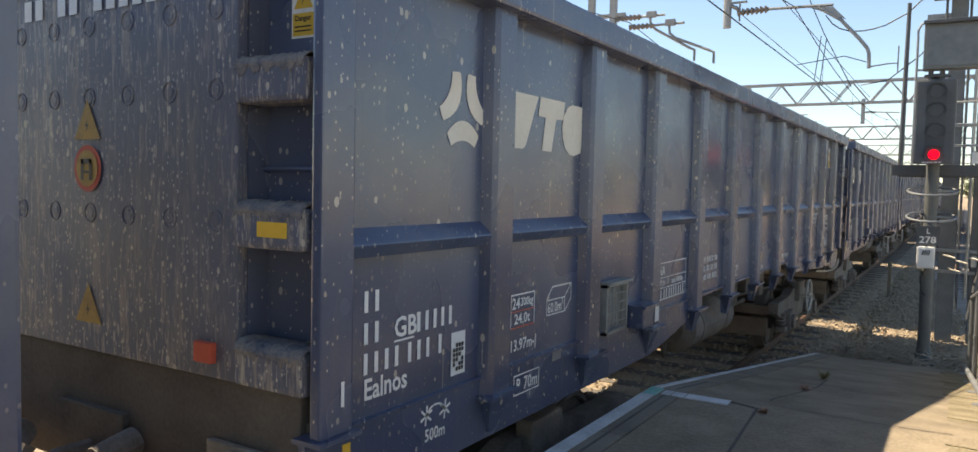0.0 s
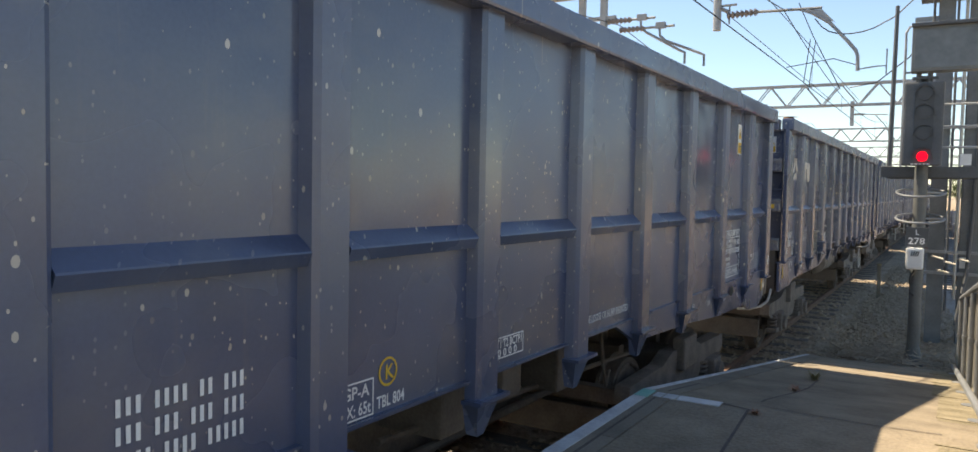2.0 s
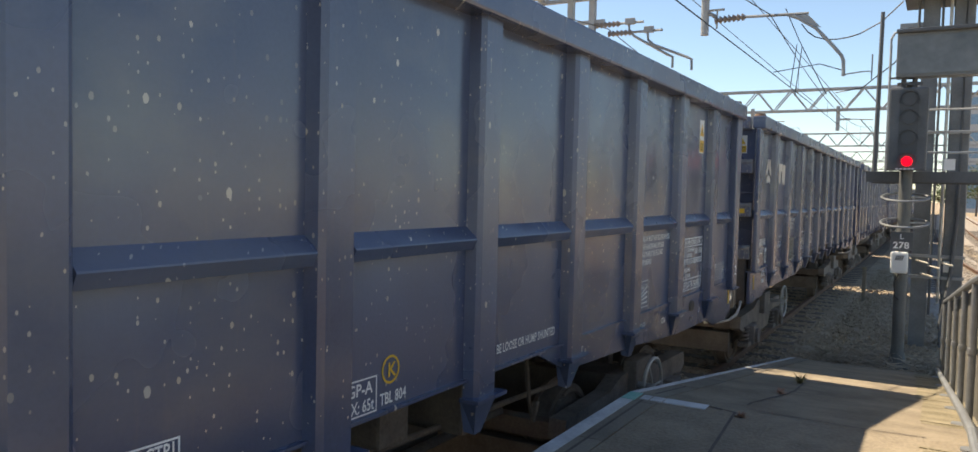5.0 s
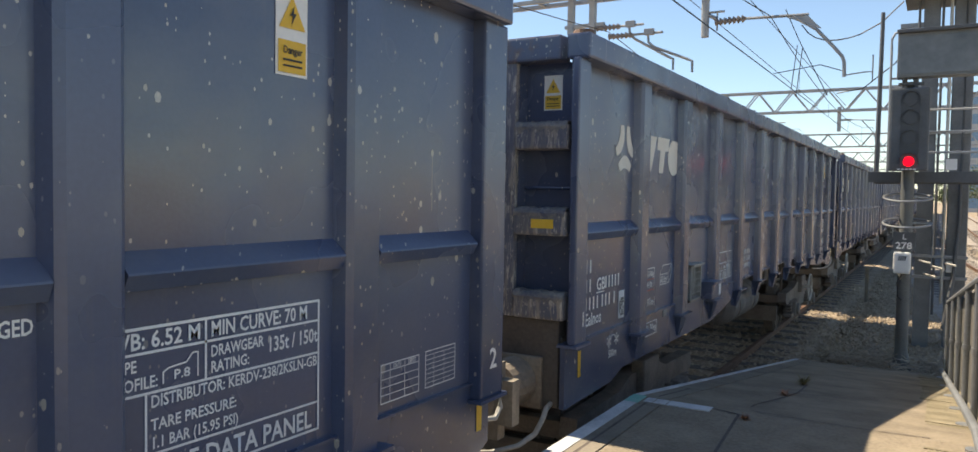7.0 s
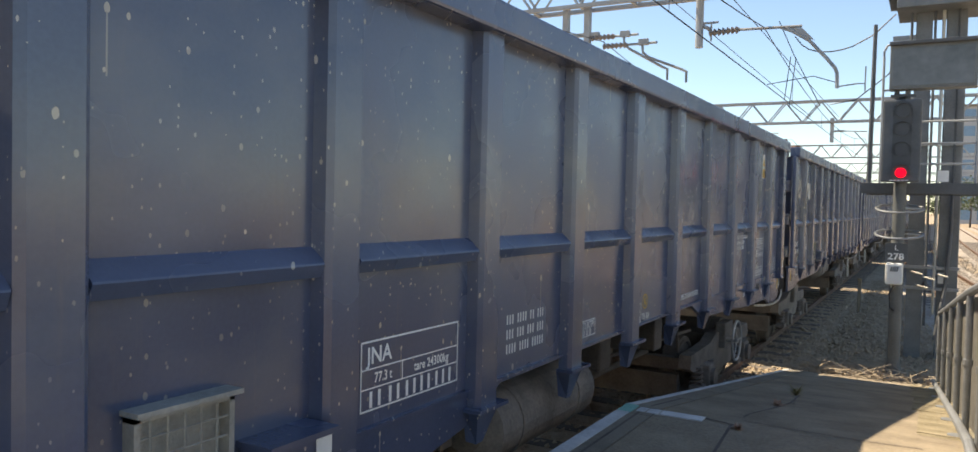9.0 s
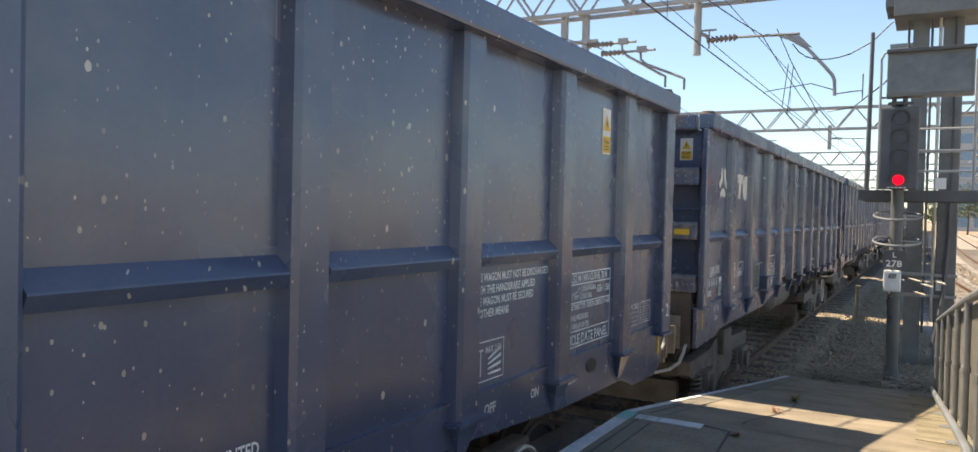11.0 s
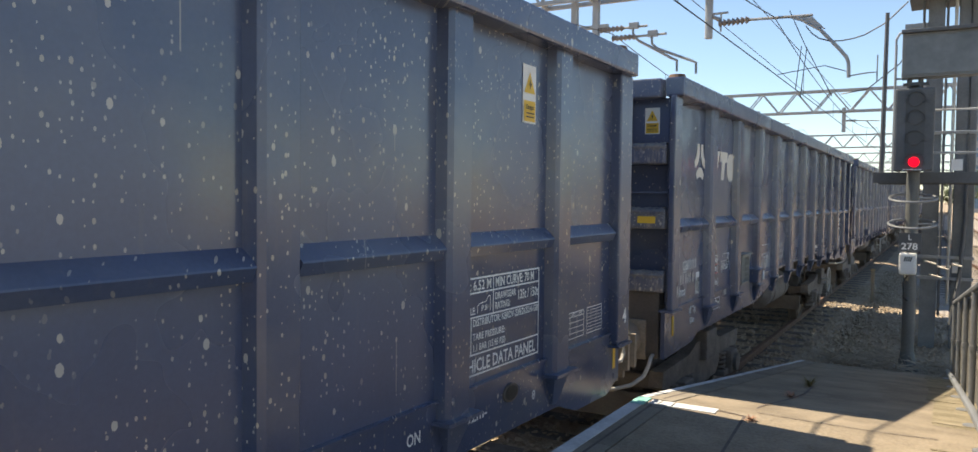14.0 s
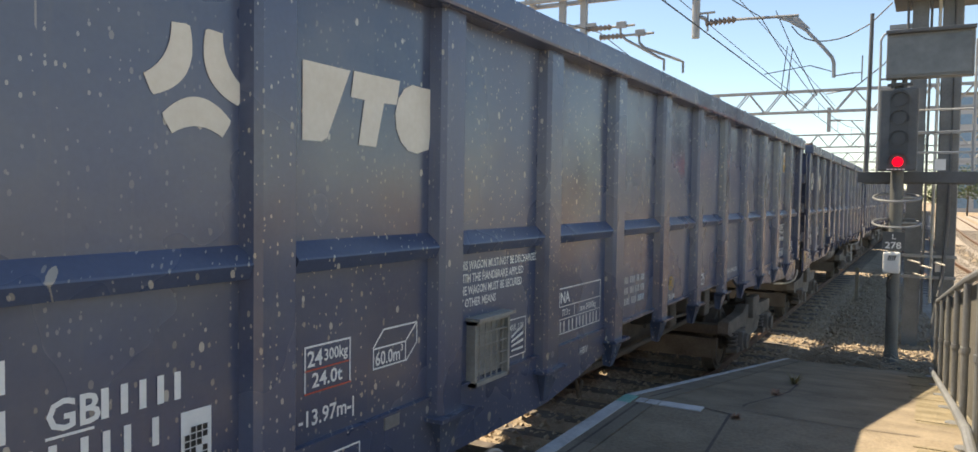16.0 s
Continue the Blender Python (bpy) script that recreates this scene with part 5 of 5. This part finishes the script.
def wires():
    spans = [-14.0, 17.0, 45.0, 76.0, 106.0, 138.0, 170.0, 205.0, 240.0]
    for cx, dz in ((TRACK_X, 0.0), (TRACK_X - 3.6, 0.0), (TRACK_X - 8.0, 0.0), (TRACK_X + 2.9, 0.1)):
        w = thing("overhead_wire", "dark contact and catenary wires hanging from gantries", "overhead wire", "overhead wires")
        drops = B()
        for i, (a, b) in enumerate(zip(spans, spans[1:])):
            if cx > TRACK_X + 1 and b < 20:
                continue
            part("contact_wire", tube(B(), sag(cx, 4.95 + dz, cx, 4.95 + dz, a, b, 0.02, 2), 0.011, 5), WIRE, w)
            pts = sag(cx, 6.1 + dz, cx, 6.1 + dz, a, b, 0.75, 14)
            part("catenary_wire", tube(B(), pts, 0.011, 5), WIRE, w)
            for p in pts[2:-1:3]:
                rod(drops, (cx, p[1], 4.95 + dz), p, 0.005, 4)
        part("dropper", drops, WIRE, w)["kind"] = "stuff"
    f = thing("feeder_cable", "dark feeder cables drooping between gantry and mast", "cable")
    part("cable", tube(B(), [(-2.58, 17, 5.855), (-2.45, 17, 5.68), (-2.31, 17, 5.573), (-2.1, 17, 5.5), (-1.89, 17, 5.493), (-1.69, 17, 5.515), (-1.49, 17, 5.567), (-1.11, 17, 5.768), (-0.74, 17, 6.134)], 0.013, 6), WIRE, f)
    part("cable", tube(B(), [(-1.9, 17.2, 4.45), (-1.4, 17.0, 4.5), (-0.8, 16.0, 4.8), (-0.4, 15.2, 5.2)], 0.011, 6), WIRE, f)
    for a, b in (((-2.9, 17, 6.2), (-2.6, 17, 5.5)), ((-2.6, 17, 5.5), (-2.05, 17, 4.4)), ((-2.65, 17, 5.45), (-2.75, 17, 4.55)), ((-2.55, 17, 5.4), (-2.65, 17, 4.4)), ((-3.1, 17, 4.9), (-2.2, 17, 5.02)), ((-2.2, 17, 5.02), (-1.75, 17, 4.86))):
        part("cable", rod(B(), a, b, 0.009, 6), WIRE, f)
    s = thing("strut_wires", "dark tail wires with insulators running to the gantry", "cable")
    for a, b in (((-5.3, 14.0, 7.0), (-3.4, 26, 5.2)), ((-4.1, 13.0, 7.1), (-3.0, 30, 5.6))):
        part("wire", rod(B(), a, b, 0.009, 6), WIRE, s)


wires()


# ---- far distance ----
def building(name, x, y, w, d, h, floors, cols, label):
    b = thing(name, label, "building", "far buildings", at=pose(x, y, -0.2))
    part("wall", box(B(), -w / 2, w / 2, -d / 2, d / 2, 0, h), FACADE, b)
    part("roof", box(B(), -w / 2 - 0.3, w / 2 + 0.3, -d / 2 - 0.3, d / 2 + 0.3, h, h + 0.5), SLAB, b)
    fw, fh = w / cols, h / floors
    for i in range(floors):
        for j in range(cols):
            bm = box(B(), -w / 2 + j * fw + fw * 0.15, -w / 2 + j * fw + fw * 0.85, -d / 2 - 0.06, -d / 2 + 0.05, i * fh + fh * 0.25, i * fh + fh * 0.85)
            part("window", bm, PANE, b)
    return b


building("office_building", 22.0, 210.0, 34.0, 18.0, 26.0, 7, 11, "pale distant office block with blue glass windows")
building("office_building", 58.0, 190.0, 24.0, 18.0, 15.0, 4, 8, "low pale distant building with blue windows")


def tree(x, y, h, seed, label):
    rnd = random.Random(seed)
    t = thing("tree", label, "tree", "trees beyond the tracks", at=pose(x, y, -0.2))
    bm = B()
    rod(bm, (0, 0, 0), (0.1, 0, h * 0.6), 0.16, 8, 0.07)
    for k in range(7):
        a, z = rnd.uniform(0, 6.28), h * rnd.uniform(0.3, 0.6)
        rod(bm, (0.05, 0, z), (math.cos(a) * h * 0.25, math.sin(a) * h * 0.25, z + h * 0.2), 0.06, 6, 0.02)
    part("trunk", bm, BARK, t)
    verts, faces = [], []
    clumps = [Vector((rnd.gauss(0, h * 0.17), rnd.gauss(0, h * 0.17), h * rnd.uniform(0.4, 0.95))) for _ in range(26)]
    for c in clumps:
        for _ in range(45):
            p = c + Vector([rnd.gauss(0, h * 0.07) for _ in range(3)])
            u, v = [Vector([rnd.uniform(-1, 1) for _ in range(3)]).normalized() * rnd.uniform(0.1, 0.22) for _ in range(2)]
            i = len(verts)
            verts += [p - u, p - v, p + u, p + v]
            faces.append((i, i + 1, i + 2, i + 3))
    me = bpy.data.meshes.new("crown")
    me.from_pydata(verts, [], faces)
    me.materials.append(TREE_LEAF)
    new("crown", me).parent = t


for k, (x, y, h) in enumerate(((7.5, 92, 4.5), (11.5, 98, 6.0), (16, 95, 5.0), (21, 102, 7.0), (27, 96, 6), (34, 100, 7.5), (5.5, 150, 8), (0.5, 175, 6), (42, 104, 7))):
    tree(x, y, h, k, "green lineside tree beyond the tracks")


def equipment():
    for x, y in ((3.6, 44.0), (4.4, 45.5), (6.5, 52.0)):
        c = thing("lineside_cabinet", "small grey lineside equipment on posts", "cabinet", "lineside cabinets", at=pose(x, y, -0.16))
        part("case", box(B(), -0.3, 0.3, -0.15, 0.15, 0.35, 0.8, 0.02), GALV, c)
        for s in (-0.22, 0.22):
            part("leg", box(B(), s - 0.03, s + 0.03, -0.03, 0.03, 0, 0.36), GALV, c)


equipment()


def marker(x, y):
    m = thing("marker_post", "short pale concrete marker post in the ballast", "marker post", at=pose(x, y, -0.17))
    part("shaft", box(B(), -0.04, 0.04, -0.04, 0.04, 0, 0.78, 0.01), SLAB, m)
    part("cap", box(B(), -0.05, 0.05, -0.05, 0.05, 0.78, 0.84, 0.012), SAND, m)


marker(-1.45, 20.5)


# ---- loose small things on the ground ----
def scatter(name, rnd, count, make, material, label, category):
    verts, faces = [], []
    for _ in range(count):
        make(rnd, verts, faces)
    me = bpy.data.meshes.new(name)
    me.from_pydata(verts, [], faces)
    me.materials.append(material)
    tagged(new(name, me), label, category, kind="stuff")


def stone(rnd, verts, faces, area):
    x0, x1, y0, y1, z, s0, s1 = area
    r = rnd.uniform(s0, s1)
    c = Vector((rnd.uniform(x0, x1), rnd.uniform(y0, y1), z + r * 0.3))
    i = len(verts)
    q = Euler((rnd.uniform(0, 6), rnd.uniform(0, 6), rnd.uniform(0, 6))).to_quaternion()
    for d in ((1, 0, 0), (-1, 0, 0), (0, 1, 0), (0, -1, 0), (0, 0, 1), (0, 0, -1)):
        verts.append(c + q @ (Vector(d) * r * rnd.uniform(0.7, 1.2)))
    for f in ((0, 2, 4), (2, 1, 4), (1, 3, 4), (3, 0, 4), (2, 0, 5), (1, 2, 5), (3, 1, 5), (0, 3, 5)):
        faces.append(tuple(i + k for k in f))


RND = random.Random(11)
scatter("ballast_stones", RND, 9000, lambda r, v, f: stone(r, v, f, (-2.35, 0.6, 9.0, 30.0, -0.17, 0.02, 0.05)), STONE, "loose grey brown ballast stones beside the track", "ballast")
scatter("ballast_stones", RND, 7000, lambda r, v, f: stone(r, v, f, (-4.6, -1.75, 2.0, 24.0, -0.14, 0.02, 0.05)), STONE, "loose ballast stones between the rails", "ballast")
scatter("ballast_stones", RND, 6000, lambda r, v, f: stone(r, v, f, (0.6, 8.0, 16.0, 50.0, -0.14, 0.025, 0.055)), PALE_BALLAST, "loose pale sunlit ballast stones", "ballast")


def twig(rnd, verts, faces):
    c = Vector((rnd.uniform(-1.5, 0.25), rnd.gauss(12.55, 0.35), -0.14 + rnd.uniform(0, 0.1)))
    a, e, ln = rnd.uniform(0, 6.28), rnd.uniform(-0.15, 0.5), rnd.uniform(0.12, 0.5)
    d = Vector((math.cos(a) * math.cos(e), math.sin(a) * math.cos(e), math.sin(e))) * ln
    n = d.cross(Vector((0, 0, 1))).normalized() * 0.006
    u = Vector((0, 0, 0.006))
    i = len(verts)
    verts.extend([c + n, c - n, c + u * 2, c + d + n * 0.5, c + d - n * 0.5, c + d + u])
    faces.extend([(i, i + 1, i + 4, i + 3), (i + 1, i + 2, i + 5, i + 4), (i + 2, i, i + 3, i + 5)])


scatter("dry_twigs", RND, 420, twig, TWIG, "dry pale twigs and litter at the ramp foot", "twigs")


def weed(x, y, r, material, label, seed, z=None):
    rnd = random.Random(seed)
    verts, faces = [], []
    for _ in range(85):
        a, e, ln = rnd.uniform(0, 6.28), rnd.uniform(0.05, 1.0), r * rnd.uniform(0.35, 1.2)
        d = Vector((math.cos(a) * math.cos(e), math.sin(a) * math.cos(e), math.sin(e))) * ln
        n = Vector((-math.sin(a), math.cos(a), 0)) * rnd.uniform(0.0015, 0.0045)
        i = len(verts)
        verts += [-n, n, d * 0.6 + n * 1.2, d * 0.6 - n * 1.2, d - Vector((0, 0, ln * 0.15))]
        faces += [(i, i + 1, i + 2, i + 3), (i + 3, i + 2, i + 4)]
    me = bpy.data.meshes.new("weed")
    me.from_pydata(verts, [], faces)
    me.materials.append(material)
    ob = tagged(new("weed", me), label, "weed")
    ob.location = (x, y, top_z(y) if z is None else z)


weed(-1.06, 7.8, 0.15, LEAF, "yellow grass tuft growing from the ramp", 3)
weed(-1.02, 6.5, 0.08, RED_LEAF, "dead reddish weed in the ramp's crack", 5)
for k, (wx, wy) in enumerate(((-3.9, 7.5), (-3.95, 6.1), (-3.84, 6.7), (-3.98, 8.6))):
    weed(wx, wy, 0.2, RED_LEAF, "dead reddish weed between the rails", 20 + k, -0.14)
weed(-1.01, 4.94, 0.05, RED_LEAF, "dead reddish weed in the platform's crack", 6)


# ---- sleepers ----
def sleepers(t, path, y0, y1, limit):
    y, count = y0, 0
    while y < y1 and count < limit:
        x = np.interp(y, [q for _, q in path], [p for p, _ in path])
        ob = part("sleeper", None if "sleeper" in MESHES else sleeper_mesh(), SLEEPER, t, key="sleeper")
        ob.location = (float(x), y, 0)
        y += 0.65
        count += 1


sleepers(MAIN, [(TRACK_X, -60), (TRACK_X, 400)], -6.0, 90.0, 150)
for t_, a_ in zip(SIDE, (3.5, 7.2, 11.0, 14.8)):
    sleepers(t_, side_path(a_), 14.0, 75.0, 95)


# ---- what moves ----
def motions():
    run = [(0.0, 1.87), (1.5, 8.30), (2.5, 12.61), (3.0, 14.80), (3.5, 16.95), (4.0, 19.07), (5.2, 24.31), (6.5, 29.92), (7.0, 32.08), (7.5, 34.20), (8.0, 36.31), (9.2, 41.44), (10.5, 47.03),
           (11.0, 49.13), (11.5, 51.24), (12.0, 53.35), (12.5, 55.46), (13.0, 57.58), (14.0, 61.82), (15.0, 66.12), (16.0, 70.44)]
    for n, w in WAGONS:
        walk(w, [(t, pose(TRACK_X, s - PERIOD * n + (0.1 if n == 3 else 0.0), 0)) for t, s in run])
    ts = [t for t, _ in run]
    for wheel in WHEELS:
        if wheel.parent.parent in [w for n, w in WAGONS if -2 <= n <= 6]:
            x, y, z = wheel.location
            rows = []
            for k in range(129):
                t = k * 0.125
                s = float(np.interp(t, ts, [q for _, q in run]))
                rows.append((t, pose(x, y, z, -math.degrees((s - 1.87) / 0.42))))
            walk(wheel, rows)


motions()
